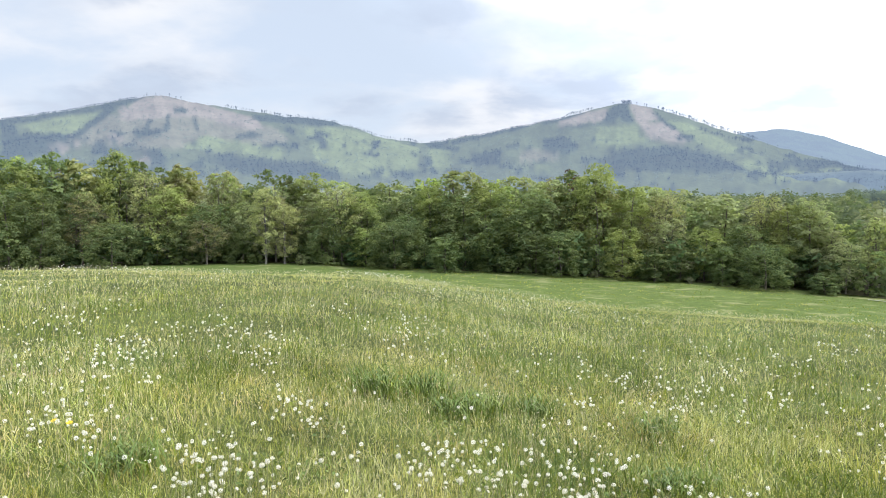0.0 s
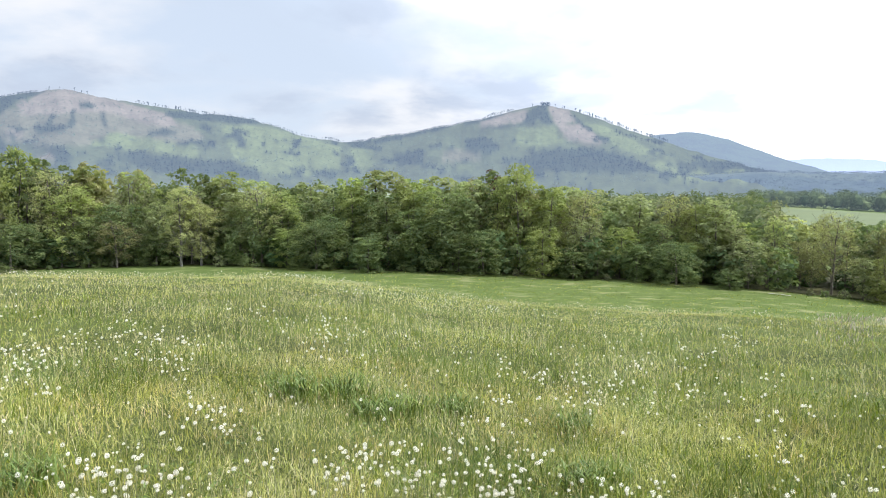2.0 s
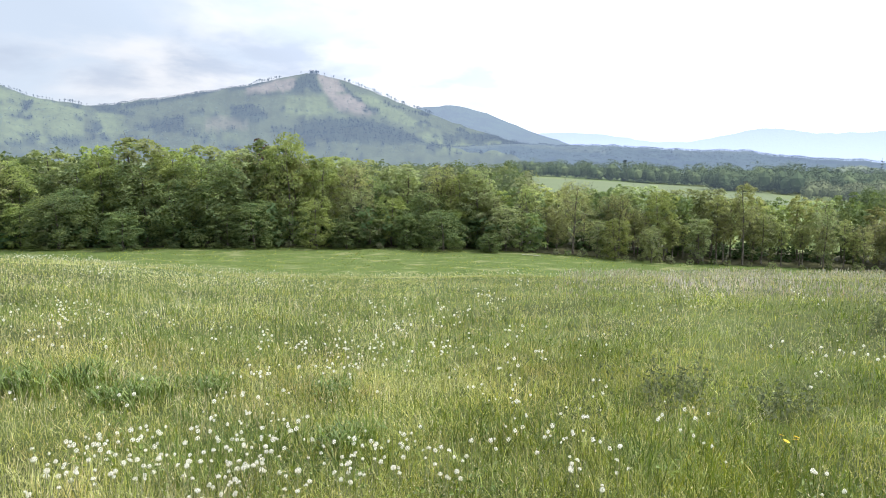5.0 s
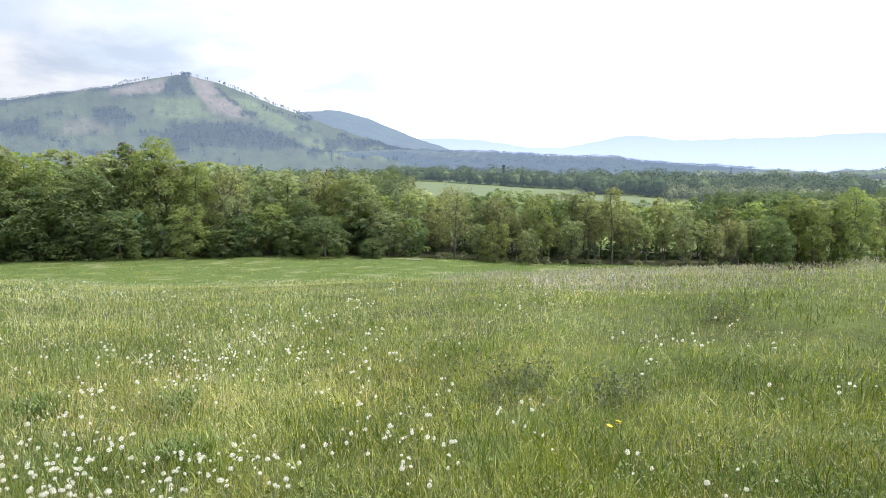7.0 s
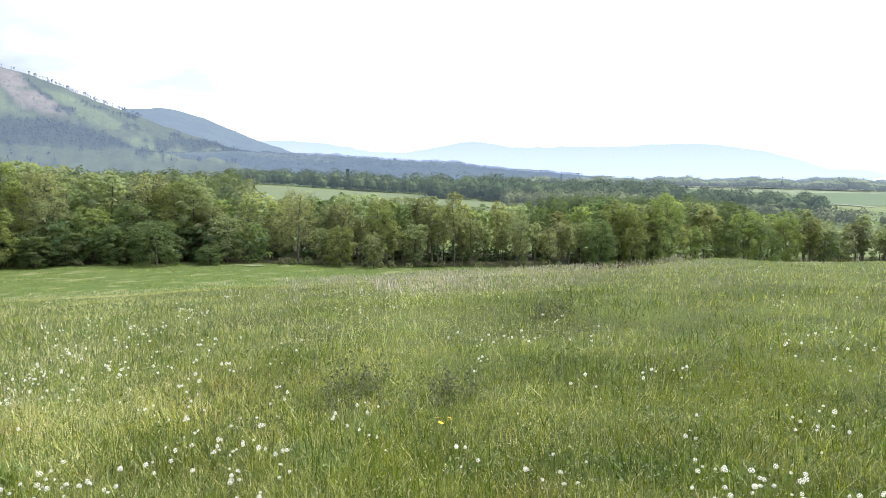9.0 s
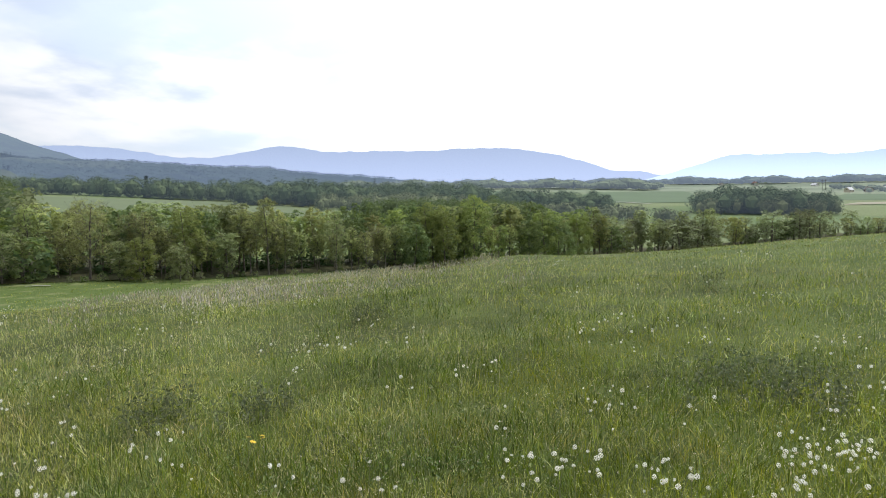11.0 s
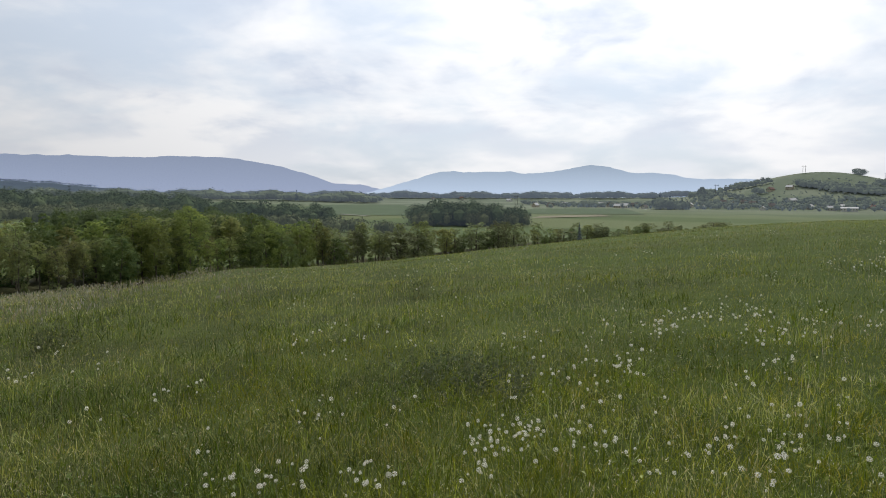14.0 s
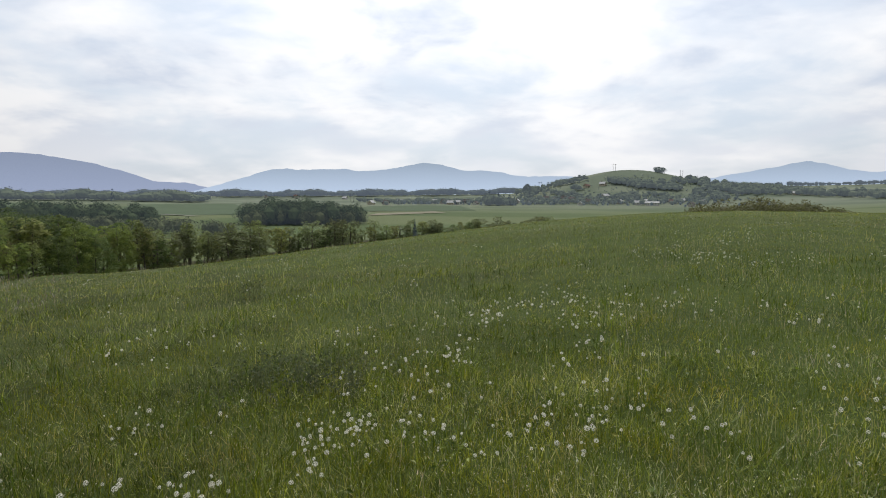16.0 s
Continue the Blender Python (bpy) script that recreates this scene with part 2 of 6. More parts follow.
# pale blade tones that imitate highlights on the grass
M_GLINT = grass_material("glint_blades", [(0.20, 0.25, 0.05), (0.36, 0.40, 0.11), (0.55, 0.56, 0.24), (0.80, 0.77, 0.54)], 0.26, clumps=0.4, gloss=0.2)
M_LEAF = {
    "oak": leaf_material("oak_leaves", (0.070, 0.106, 0.054), (0.205, 0.242, 0.094), 0.43),
    "pale": leaf_material("pale_spring_leaves", (0.172, 0.192, 0.098), (0.425, 0.425, 0.195), 0.5, 0.9),
    "lime": leaf_material("lime_leaves", (0.120, 0.154, 0.062), (0.32, 0.345, 0.122), 0.48, 0.9),
    "ash": leaf_material("ash_leaves", (0.142, 0.168, 0.092), (0.335, 0.36, 0.178), 0.48, 0.8),
    "bud": leaf_material("opening_leaves", (0.185, 0.188, 0.09), (0.37, 0.37, 0.165), 0.48, 0.8),
    # undergrowth tone, dark so the shade under the wood's edge is in the colour
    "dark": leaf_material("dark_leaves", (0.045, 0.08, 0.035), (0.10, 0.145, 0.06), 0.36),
    "dull": leaf_material("dull_spring_leaves", (0.142, 0.157, 0.10), (0.295, 0.31, 0.185), 0.48, 0.9),
    "copper": leaf_material("copper_leaves", (0.035, 0.018, 0.014), (0.085, 0.045, 0.03)),
}
M_BARK = bark_material("bark", (0.065, 0.056, 0.045), (0.18, 0.16, 0.13))
M_BIRCH = bark_material("pale_bark", (0.10, 0.092, 0.078), (0.24, 0.225, 0.195), 3.0)

# ---- land ----
def part(name, data, mat, parent=None, label=""):
    ob = new(name, data)
    if mat is not None and not data.materials:
        data.materials.append(mat)
    if parent is not None:
        ob.parent = parent
    return tagged(ob, label)


def mesh_of(name, verts, faces, smooth=False):
    """A mesh from an array of places and an array (or list) of faces with 3 or 4 corners each."""
    me = bpy.data.meshes.new(name)
    verts = np.asarray(verts, dtype=np.float32)
    groups = [np.asarray(f, dtype=np.int32) for f in (faces if isinstance(faces, list) else [faces]) if len(f)]
    loops = np.concatenate([g.ravel() for g in groups])
    sizes = np.concatenate([np.full(len(g), g.shape[1], dtype=np.int32) for g in groups])
    starts = np.concatenate([[0], np.cumsum(sizes)[:-1]]).astype(np.int32)
    me.vertices.add(len(verts)), me.loops.add(len(loops)), me.polygons.add(len(sizes))
    me.vertices.foreach_set("co", verts.ravel())
    me.loops.foreach_set("vertex_index", loops)
    me.polygons.foreach_set("loop_start", starts)
    me.polygons.foreach_set("use_smooth", np.full(len(sizes), smooth))
    me.update(calc_edges=True)
    return me


def ring_interp(az, knots, values):
    """Smooth values round the compass, azimuth in degrees."""
    knots, values = np.asarray(knots, float), np.asarray(values, float)
    ks = np.concatenate([knots - 360, knots, knots + 360])
    vs = np.concatenate([values, values, values])
    out = np.zeros_like(az)
    for d, w in ((-3, 0.2), (-1.2, 0.3), (1.2, 0.3), (3, 0.2)):
        out += w * np.interp(az + d, ks, vs)
    return out


CREST_AZ = (-60, -30, -12, -3, 5, 12, 20, 43, 52, 61, 71, 86, 98, 109, 118, 126, 137, 180, 250)
CREST_SL = (0.075, 0.081, 0.0985, 0.102, 0.124, 0.138, 0.148, 0.143, 0.134, 0.125, 0.109, 0.088, 0.0645, 0.0412, 0.0275, 0.021, 0.0236, 0.05, 0.06)
LAND_AZ = (-60, -10, 17, 35, 48, 60, 75, 90, 107, 125, 140, 180, 260)
LAND_R = (100, 450, 1100, 1900, 4900)
LAND_Z = (
    (-9, -8, -8.5, -9, -11.5, -13, -16.5, -21, -19.5, -16, -12, -8, -6),
    (-2, 0, 0, 1, -6.5, -10, -14, -17.5, -16, -15, -10, -2, 0),
    (15, 15, 12, 8, 0, -1, -3, -11, -15, -20, -8, 0, 0),
    (40, 40, 35, 18, 6, 4, 2, 0, 2, 18, 24, 15, 15),
    (60, 60, 55, 45, 30, 20, 10, 6, 8, 25, 40, 30, 30),
)


def ground_z(x, y):
    """Height of the land: a rounded meadow top, falling to fields and a broad valley, with a grazed hill beyond the village."""
    x, y = np.asarray(x, float), np.asarray(y, float)
    r, az = np.hypot(x, y), np.degrees(np.arctan2(x, y))
    rad = ring_interp(az, (-60, 60, 75, 90, 105, 120, 140, 200), (300, 300, 400, 650, 1200, 1500, 1500, 600))
    slope = ring_interp(az, CREST_AZ, CREST_SL) - 2 * np.sqrt(0.66 / rad)
    top = -slope * r * np.clip(r / 3, 0, 1) - r * r / (2 * rad)
    rows = np.array([ring_interp(az, LAND_AZ, z) for z in LAND_Z])
    t = np.interp(r, LAND_R, range(5))
    i = np.clip(t.astype(int), 0, 3)
    f = t - i
    f = f * f * (3 - 2 * f) * 0.5 + f * 0.5
    low = np.take_along_axis(rows, i[None], 0)[0] * (1 - f) + np.take_along_axis(rows, i[None] + 1, 0)[0] * f
    u, v = x * 0.866 - y * 0.5 - 1500, x * 0.5 + y * 0.866
    low = low + 58 * np.exp(-(u / 250) ** 2 - ((v - 40) / np.where(v > 40, 185, 175)) ** 2)
    m = np.maximum(top, low)
    z = m + 0.8 * np.log(np.exp((top - m) / 0.8) + np.exp((low - m) / 0.8))
    z = z + 0.3 * np.exp(-((x - 31.5) ** 2 + (y - 9.8) ** 2) / 9.0)
    z = z + 0.05 * np.sin(x * 0.9 + 1.3 * np.sin(y * 0.5)) * np.sin(y * 0.8 + 0.7) * np.clip(r / 5, 0, 1)
    return z


def lattice(x, y, cell, seed):
    """Smooth value noise over the plan, 0 to 1."""
    rng = np.random.default_rng(seed)
    table = rng.uniform(0, 1, (128, 128))
    u, v = x / cell + 64.3, y / cell + 64.7
    i, j = np.floor(u).astype(int), np.floor(v).astype(int)
    f, g = u - i, v - j
    f, g = f * f * (3 - 2 * f), g * g * (3 - 2 * g)
    i, j = i % 127, j % 127
    return (table[i, j] * (1 - f) + table[i + 1, j] * f) * (1 - g) + (table[i, j + 1] * (1 - f) + table[i + 1, j + 1] * f) * g


def polar(az, r):
    a = np.radians(az)
    return r * np.sin(a), r * np.cos(a)


def grid_faces(rows, cols, closed=False):
    i, j = np.meshgrid(np.arange(rows - 1), np.arange(cols if closed else cols - 1), indexing="ij")
    k = (j + 1) % cols
    return np.stack([i * cols + j, i * cols + k, (i + 1) * cols + k, (i + 1) * cols + j], -1).reshape(-1, 4)


def build_ground():
    rs = np.concatenate([[0.0], np.geomspace(0.6, 4900, 120)])
    azs = np.arange(0, 360, 0.9)
    r, a = np.meshgrid(rs, azs, indexing="ij")
    x, y = polar(a, r)
    v = np.stack([x, y, ground_z(x, y)], -1).reshape(-1, 3)
    f = grid_faces(len(rs), len(azs), True)[:, ::-1]
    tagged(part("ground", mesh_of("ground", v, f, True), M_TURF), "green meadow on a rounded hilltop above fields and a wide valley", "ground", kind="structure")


build_ground()


# far ranges: crest heights (degrees above the level of the eye) along azimuths, on a ridge some kilometres off
def fbm(x, y, z, scale, octaves=4):
    return noise.fractal(Vector((x * scale, y * scale, z)), 1.0, 2.0, octaves)


def build_range(name, label, knots, crest, r_front, r_ridge, mat, rough=22.0, base=-30.0, seed=1.0, power=1.25, step=0.16, rows=44, growing=None):
    azs = np.arange(knots[0], knots[-1] + 0.01, step)
    el = sum(w * np.interp(azs + d, knots, crest) for d, w in ((-0.9, 0.2), (-0.3, 0.3), (0.3, 0.3), (0.9, 0.2)))
    top = r_ridge * np.tan(np.radians(el)) + 1.5
    top = top + np.array([0.0045 * r_ridge / 3 * fbm(a * 0.9, 0.0, seed + 9, 1.0, 4) for a in azs])
    us = np.concatenate([np.linspace(0, 1, rows), [1.04, 1.1, 1.2]])
    v = np.zeros((len(us), len(azs), 3))
    for j, a in enumerate(azs):
        gully = fbm(a * 0.13, 0.0, seed, 1.0, 4)
        for i, u in enumerate(us):
            r = r_front + (r_ridge - r_front) * u
            x, y = polar(a, r)
            f = min(u, 1.0)
            shape = f ** power if u <= 1 else 1 - 4 * (u - 1)
            bulge = rough * math.sin(math.pi * f) * (1.6 * gully + 1.2 * fbm(x, y, seed, 0.004) + 0.25 * fbm(x, y, seed + 3, 0.02))
            v[i, j] = x, y, base + (top[j] - base) * shape + bulge + 1.5 * fbm(x, y, seed, 0.03, 2)
    me = mesh_of(name, v.reshape(-1, 3), grid_faces(len(us), len(azs))[:, ::-1], True)
    if growing is not None:
        tint = me.attributes.new("cover", "FLOAT_COLOR", "POINT")
        rgb = growing(v)
        tint.data.foreach_set("color", np.concatenate([rgb, np.ones((*rgb.shape[:2], 1))], 2).astype(np.float32).ravel())
    tagged(part(name, me, mat), label, "mountain", kind="structure")
    return v, azs, rows


# what grows on the cleared mountains: pieces of mountainside by their corners (azimuth, height in degrees)
WEST_WOODS = (
    ((-30.8, 5.71), (-29.5, 5.88), (-27.3, 6.51), (-24.9, 7), (-23.6, 7.54), (-21.4, 8.07), (-21.7, 7.72), (-23.4, 7.06), (-25, 6.63), (-27.3, 6.18), (-29.5, 5.56), (-30.8, 5.24)),
    ((-26.7, 4.64), (-24.8, 6.31), (-23.8, 7.08), (-23.3, 7.02), (-24.1, 6.27), (-26.3, 4.49)),
    ((-30.8, 5.32), (-29.9, 5.3), (-29.7, 4.72), (-26.7, 5.09), (-26.5, 4.61), (-28.1, 3.87), (-27.6, 3.49), (-30.9, 2.64)),
    ((-19.5, 7.08), (-18.9, 7.37), (-18.3, 7.19), (-18.6, 6.96), (-19.3, 6.92)),
    ((-22.3, 5.4), (-21.5, 5.57), (-20.2, 5.5), (-20.3, 5.15), (-22.1, 4.86)),
)
WEST_STANDS = (
    ((-21.5, 5.44), (-21.3, 6.39), (-21, 6.31), (-21.2, 5.45)),
    ((-20, 5.51), (-19.9, 6.89), (-19.7, 6.9), (-19.7, 5.39)),
    ((-17.8, 5.6), (-18, 6.77), (-17.7, 6.7), (-17.5, 5.61)),
    ((-25.2, 4), (-24.1, 4.05), (-23.9, 3.38), (-25, 3.34)),
    ((-22.1, 4.04), (-20.5, 4.06), (-19.7, 3.09), (-20.6, 2.89)),
    ((-17.7, 3.4), (-15.5, 3.91), (-13.8, 3.59), (-8.4, 3.24), (-6.3, 2.43), (-6.5, 1.87), (-14.2, 2.31)),
    ((-10.9, 6.17), (-9.9, 6.06), (-10.2, 5.51), (-10.9, 5.71)),
    ((-14.8, 5.36), (-13.3, 5.77), (-12.4, 5.44), (-13.8, 5.08)),
    ((-8.6, 5.41), (-7.9, 5.42), (-7.3, 4.65), (-7.9, 4.36)),
)
SADDLE_WOODS = (
    ((-13.5, 7.06), (-9.3, 7.12), (-7, 7), (-5.6, 6.53), (-6.5, 6.28), (-11.1, 6.43), (-13.3, 6.62)),
    ((0.6, 5.14), (2.5, 5.52), (2.9, 4.96), (1, 4.62)),
    ((-2.5, 2.47), (-0.9, 2.87), (0.3, 2.59), (-0.9, 1.92)),
    ((-8.4, 5.92), (-7, 5.77), (-7.4, 5.48), (-8.5, 5.55)),
    ((-6.5, 4.85), (-6, 4.95), (-5.9, 4.54)),
)
WEST_CUT = (
    ((-23.2, 6.9), (-21.5, 7.94), (-20.2, 8.23), (-18, 7.85), (-13.5, 6.88), (-12.4, 5.98), (-14.2, 5.83), (-17.6, 6.79), (-23.1, 6.12)),
    ((-28, 3.8), (-27.6, 4.18), (-25.6, 4.4), (-27.1, 3.43)),
    ((-22.2, 3.01), (-21.5, 3.55), (-20.3, 3.16)),
    ((-24.1, 4.98), (-23.1, 5.11), (-22.8, 4.61), (-23.9, 4.48)),
)
THINNED = (
    ((-27.5, 4.3), (-24.5, 6.4), (-20.0, 6.9), (-15.5, 6.6), (-11.5, 6.0), (-10.5, 5.0), (-16, 4.3), (-22, 4.1)),
    ((8.2, 3.6), (9.2, 4.5), (11.5, 4.5), (12.1, 3.6)),
    )
WEST_YOUNG = (
    ((-29.5, 5.4), (-27, 6.13), (-24.8, 6.72), (-24.4, 6.5), (-26.3, 5.03), (-28.8, 4.93)),
    ((-9.3, 6.21), (-5.6, 6.16), (0.1, 4.66), (0.1, 2.64), (-4.7, 1.89), (-7.9, 3.16), (-8.8, 4.39)),
    ((-17.2, 5.28), (-14.6, 4.92), (-11.1, 4.48), (-11.1, 3.52), (-15.5, 4), (-18.9, 4.25)),
    ((0.8, 4.53), (2.9, 4.68), (2.9, 2.89), (1, 2.41)),
)
EAST_WOODS = (
    ((15.2, 6.59), (15.6, 7.43), (16.1, 7.91), (17.3, 8.27), (17.8, 6.57), (17, 6.68), (16.5, 7.14), (16.3, 6.61)),
    ((11.6, 6.33), (15.3, 6.63), (15.3, 6.49), (11.6, 6.19)),
    ((19, 7.6), (20.1, 6.81), (21.3, 5.94), (21, 5.82), (19.8, 6.69)),
    ((21.3, 5.63), (22.3, 5.48), (22.6, 4.98), (21.8, 5.09)),
    ((2.9, 5.24), (7.9, 6.64), (9.6, 6.9), (9.2, 6.31), (5.3, 5.44), (2.9, 4.87)),
    ((10.5, 6.84), (13.2, 7.49), (14.2, 7.83), (13.7, 7.34), (10.5, 6.48)),
)
EAST_STANDS = (
    ((15.8, 3.48), (16.9, 4.61), (21.2, 4.62), (23.3, 4.13), (26.4, 2.68), (23.4, 2.46), (16.5, 2.79)),
    ((15.8, 2.89), (16.9, 2.97), (17.5, 2.05), (16, 2.06)),
    ((10.5, 5.46), (12.3, 5.58), (13.7, 4.65), (12.4, 4.06), (10.5, 4.4)),
    ((4.4, 4.08), (7, 4.41), (7, 3.28), (4.8, 3.18)),
    ((29.1, 3.36), (32.2, 3.48), (35.3, 3.19), (35.3, 2.72), (29.3, 2.85)),
    ((32.6, 2.74), (35.3, 2.6), (35.3, 1.61), (33, 1.63)),
    ((26.2, 2.64), (27.2, 2.63), (27.2, 1.81), (26.3, 1.82)),
)
EAST_CUT = (
    ((13.2, 7.35), (15.7, 7.88), (15.4, 6.76), (11.6, 6.37), (11.8, 6.83)),
    ((17.5, 8.09), (19, 7.73), (20, 6.78), (17.9, 6.57)),
    ((18.2, 6.52), (20.3, 6.63), (22.1, 5), (20.8, 4.94), (19.1, 5.29)),
)
EAST_YOUNG = (
    ((25.5, 3.52), (26.6, 3.41), (28.4, 2.78), (28, 2.53), (26.4, 2.77)),
    ((15, 6.36), (18, 6.43), (18.7, 5.12), (16.4, 4.71), (14.6, 4.91)),
    ((20.1, 6.82), (21.8, 6.54), (23.7, 5.52), (25.4, 4.52), (27.4, 3.69), (24.6, 4.11), (22.5, 4.81), (21.3, 5.94)),
    ((27.2, 2.5), (32.5, 2.74), (32.7, 1.76), (27.2, 1.81)),
    ((14.7, 2.89), (16, 2.88), (16, 2.33), (14.2, 2.34)),
    ((8.9, 3.1), (11.2, 3.18), (11.2, 2.9), (8.6, 2.91)),
)

SCRUB, YOUNG, SPARSE, BARE, CONIFERS = (0.064, 0.078, 0.042), (0.108, 0.130, 0.058), (0.112, 0.106, 0.074), (0.165, 0.138, 0.114), (0.022, 0.034, 0.028)


def inside(az, el, corners):
    """Which places lie within a piece of mountainside."""
    hit = np.zeros(az.shape, bool)
    for (a0, e0), (a1, e1) in zip(corners, corners[1:] + corners[:1]):
        cross = (e0 > el) != (e1 > el)
        hit ^= cross & (az < a0 + (el - e0) * (a1 - a0) / (e1 - e0 if e1 != e0 else 1e-9))
    return hit


def sight(v):
    return np.degrees(np.arctan2(v[..., 0], v[..., 1])), np.degrees(np.arctan2(v[..., 2] - 1.5, np.hypot(v[..., 0], v[..., 1])))


def ragged(az, el):
    """The same places pushed about a little, so that the rims of woods and clearings are uneven."""
    return az + 0.26 * (lattice(az, el * 3, 0.5, 71) - 0.5) + 0.16 * (lattice(az, el * 3, 0.17, 72) - 0.5), el + 0.14 * (lattice(az, el * 3, 0.4, 73) - 0.5) + 0.1 * (lattice(az, el * 3, 0.15, 74) - 0.5)


def stands(az, el):
    """Where old woods stand: the named stands and scattered copses on the lower slopes."""
    a, e = ragged(az, el)
    hit = np.zeros(az.shape, bool)
    for c in WEST_WOODS + WEST_STANDS + SADDLE_WOODS + EAST_WOODS + EAST_STANDS:
        hit |= inside(a, e, c)
    loose = 0.6 * lattice(az, el * 2.2, 1.1, 75) + 0.4 * lattice(az, el * 2.2, 0.35, 76) > 0.66 + 0.06 * np.clip(el - 4.0, 0, 3)
    return hit | (loose & (el < 5.6))


def growing(v):
    az, el = sight(v)
    a, e = ragged(az, el)
    n = (0.4 * lattice(az, el * 2, 0.9, 77) + 0.4 * lattice(az, el * 2, 0.25, 78) + 0.2 * lattice(az, el * 0.5, 0.28, 79))[..., None]
    rgb = np.array(SCRUB) * (0.6 + 0.8 * n)
    for pieces, tone in ((THINNED, SPARSE), (WEST_YOUNG + EAST_YOUNG, YOUNG), (WEST_CUT + EAST_CUT, BARE)):
        for c in pieces:
            rgb = np.where(inside(a, e, c)[..., None], np.array(tone) * (0.65 + 0.7 * n), rgb)
    rgb = np.where(stands(az, el)[..., None], np.array(CONIFERS) * (0.8 + 0.4 * n), rgb)
    for axis in (0, 1):
        rgb = 0.5 * rgb + 0.25 * np.roll(rgb, 1, axis) + 0.25 * np.roll(rgb, -1, axis)
    return rgb


# colour of the glow that imitates haze on the mountains
HAZE_GLOW = (0.46, 0.585, 0.80)
M_MOUNT = cover_material("wooded_mountain", HAZE_GLOW, 0.4)
# the blue of these ranges is mostly haze, given as emission
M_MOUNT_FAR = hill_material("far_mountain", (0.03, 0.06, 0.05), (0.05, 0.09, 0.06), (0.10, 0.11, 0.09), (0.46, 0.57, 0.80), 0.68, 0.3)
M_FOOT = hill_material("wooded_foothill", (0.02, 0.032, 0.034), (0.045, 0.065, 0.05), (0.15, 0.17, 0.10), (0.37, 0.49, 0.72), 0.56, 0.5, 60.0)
M_BLUE = hill_material("hazed_blue_mountain", (0.06, 0.09, 0.10), (0.07, 0.10, 0.10), (0.08, 0.11, 0.11), (1.5, 1.88, 2.5), 0.79, 0.2, 150.0, 0.3)
M_BLUE_FAR = hill_material("hazed_palest_mountain", (0.06, 0.09, 0.10), (0.07, 0.10, 0.10), (0.08, 0.11, 0.11), (0.93, 1.13, 1.65), 0.85, 0.2, 230.0, 0.25)

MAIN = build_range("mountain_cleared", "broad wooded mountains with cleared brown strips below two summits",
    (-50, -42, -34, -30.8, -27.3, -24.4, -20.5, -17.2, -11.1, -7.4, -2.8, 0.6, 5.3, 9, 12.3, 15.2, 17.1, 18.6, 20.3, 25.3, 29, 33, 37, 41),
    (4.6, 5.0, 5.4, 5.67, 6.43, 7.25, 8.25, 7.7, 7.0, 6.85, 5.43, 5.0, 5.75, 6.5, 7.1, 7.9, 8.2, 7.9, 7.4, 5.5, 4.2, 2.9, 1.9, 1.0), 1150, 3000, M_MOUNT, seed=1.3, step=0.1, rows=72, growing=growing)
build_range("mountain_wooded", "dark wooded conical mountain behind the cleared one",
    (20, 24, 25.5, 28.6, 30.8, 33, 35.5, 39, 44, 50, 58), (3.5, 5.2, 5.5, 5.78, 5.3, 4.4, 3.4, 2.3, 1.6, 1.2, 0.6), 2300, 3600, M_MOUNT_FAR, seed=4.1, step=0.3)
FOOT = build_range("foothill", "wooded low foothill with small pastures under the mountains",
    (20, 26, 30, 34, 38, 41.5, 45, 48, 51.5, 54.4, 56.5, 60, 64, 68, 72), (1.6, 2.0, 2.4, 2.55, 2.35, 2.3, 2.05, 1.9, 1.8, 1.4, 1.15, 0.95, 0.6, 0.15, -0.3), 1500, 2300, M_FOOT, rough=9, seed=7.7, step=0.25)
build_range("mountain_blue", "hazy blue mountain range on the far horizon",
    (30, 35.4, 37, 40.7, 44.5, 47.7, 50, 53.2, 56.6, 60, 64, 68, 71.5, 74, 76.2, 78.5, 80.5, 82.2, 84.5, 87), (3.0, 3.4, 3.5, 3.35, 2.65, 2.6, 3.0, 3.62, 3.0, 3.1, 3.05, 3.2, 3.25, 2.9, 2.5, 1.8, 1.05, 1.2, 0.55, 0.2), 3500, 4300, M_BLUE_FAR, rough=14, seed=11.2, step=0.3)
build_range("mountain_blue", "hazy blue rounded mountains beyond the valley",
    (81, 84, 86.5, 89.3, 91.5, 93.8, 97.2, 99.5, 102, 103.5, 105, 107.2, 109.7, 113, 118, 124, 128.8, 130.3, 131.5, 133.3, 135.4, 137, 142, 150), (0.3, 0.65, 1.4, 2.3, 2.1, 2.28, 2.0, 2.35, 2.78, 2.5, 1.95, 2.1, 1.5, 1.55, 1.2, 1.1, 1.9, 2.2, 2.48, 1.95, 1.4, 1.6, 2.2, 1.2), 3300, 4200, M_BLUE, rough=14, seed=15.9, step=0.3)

# ---- trees ----
def ball(radius, sub=1, centre=(0, 0, 0)):
    bm = bmesh.new()
    bmesh.ops.create_icosphere(bm, subdivisions=sub, radius=radius)
    v = np.array([p.co for p in bm.verts]) + centre
    f = np.array([[p.index for p in q.verts] for q in bm.faces])
    bm.free()
    return v, f


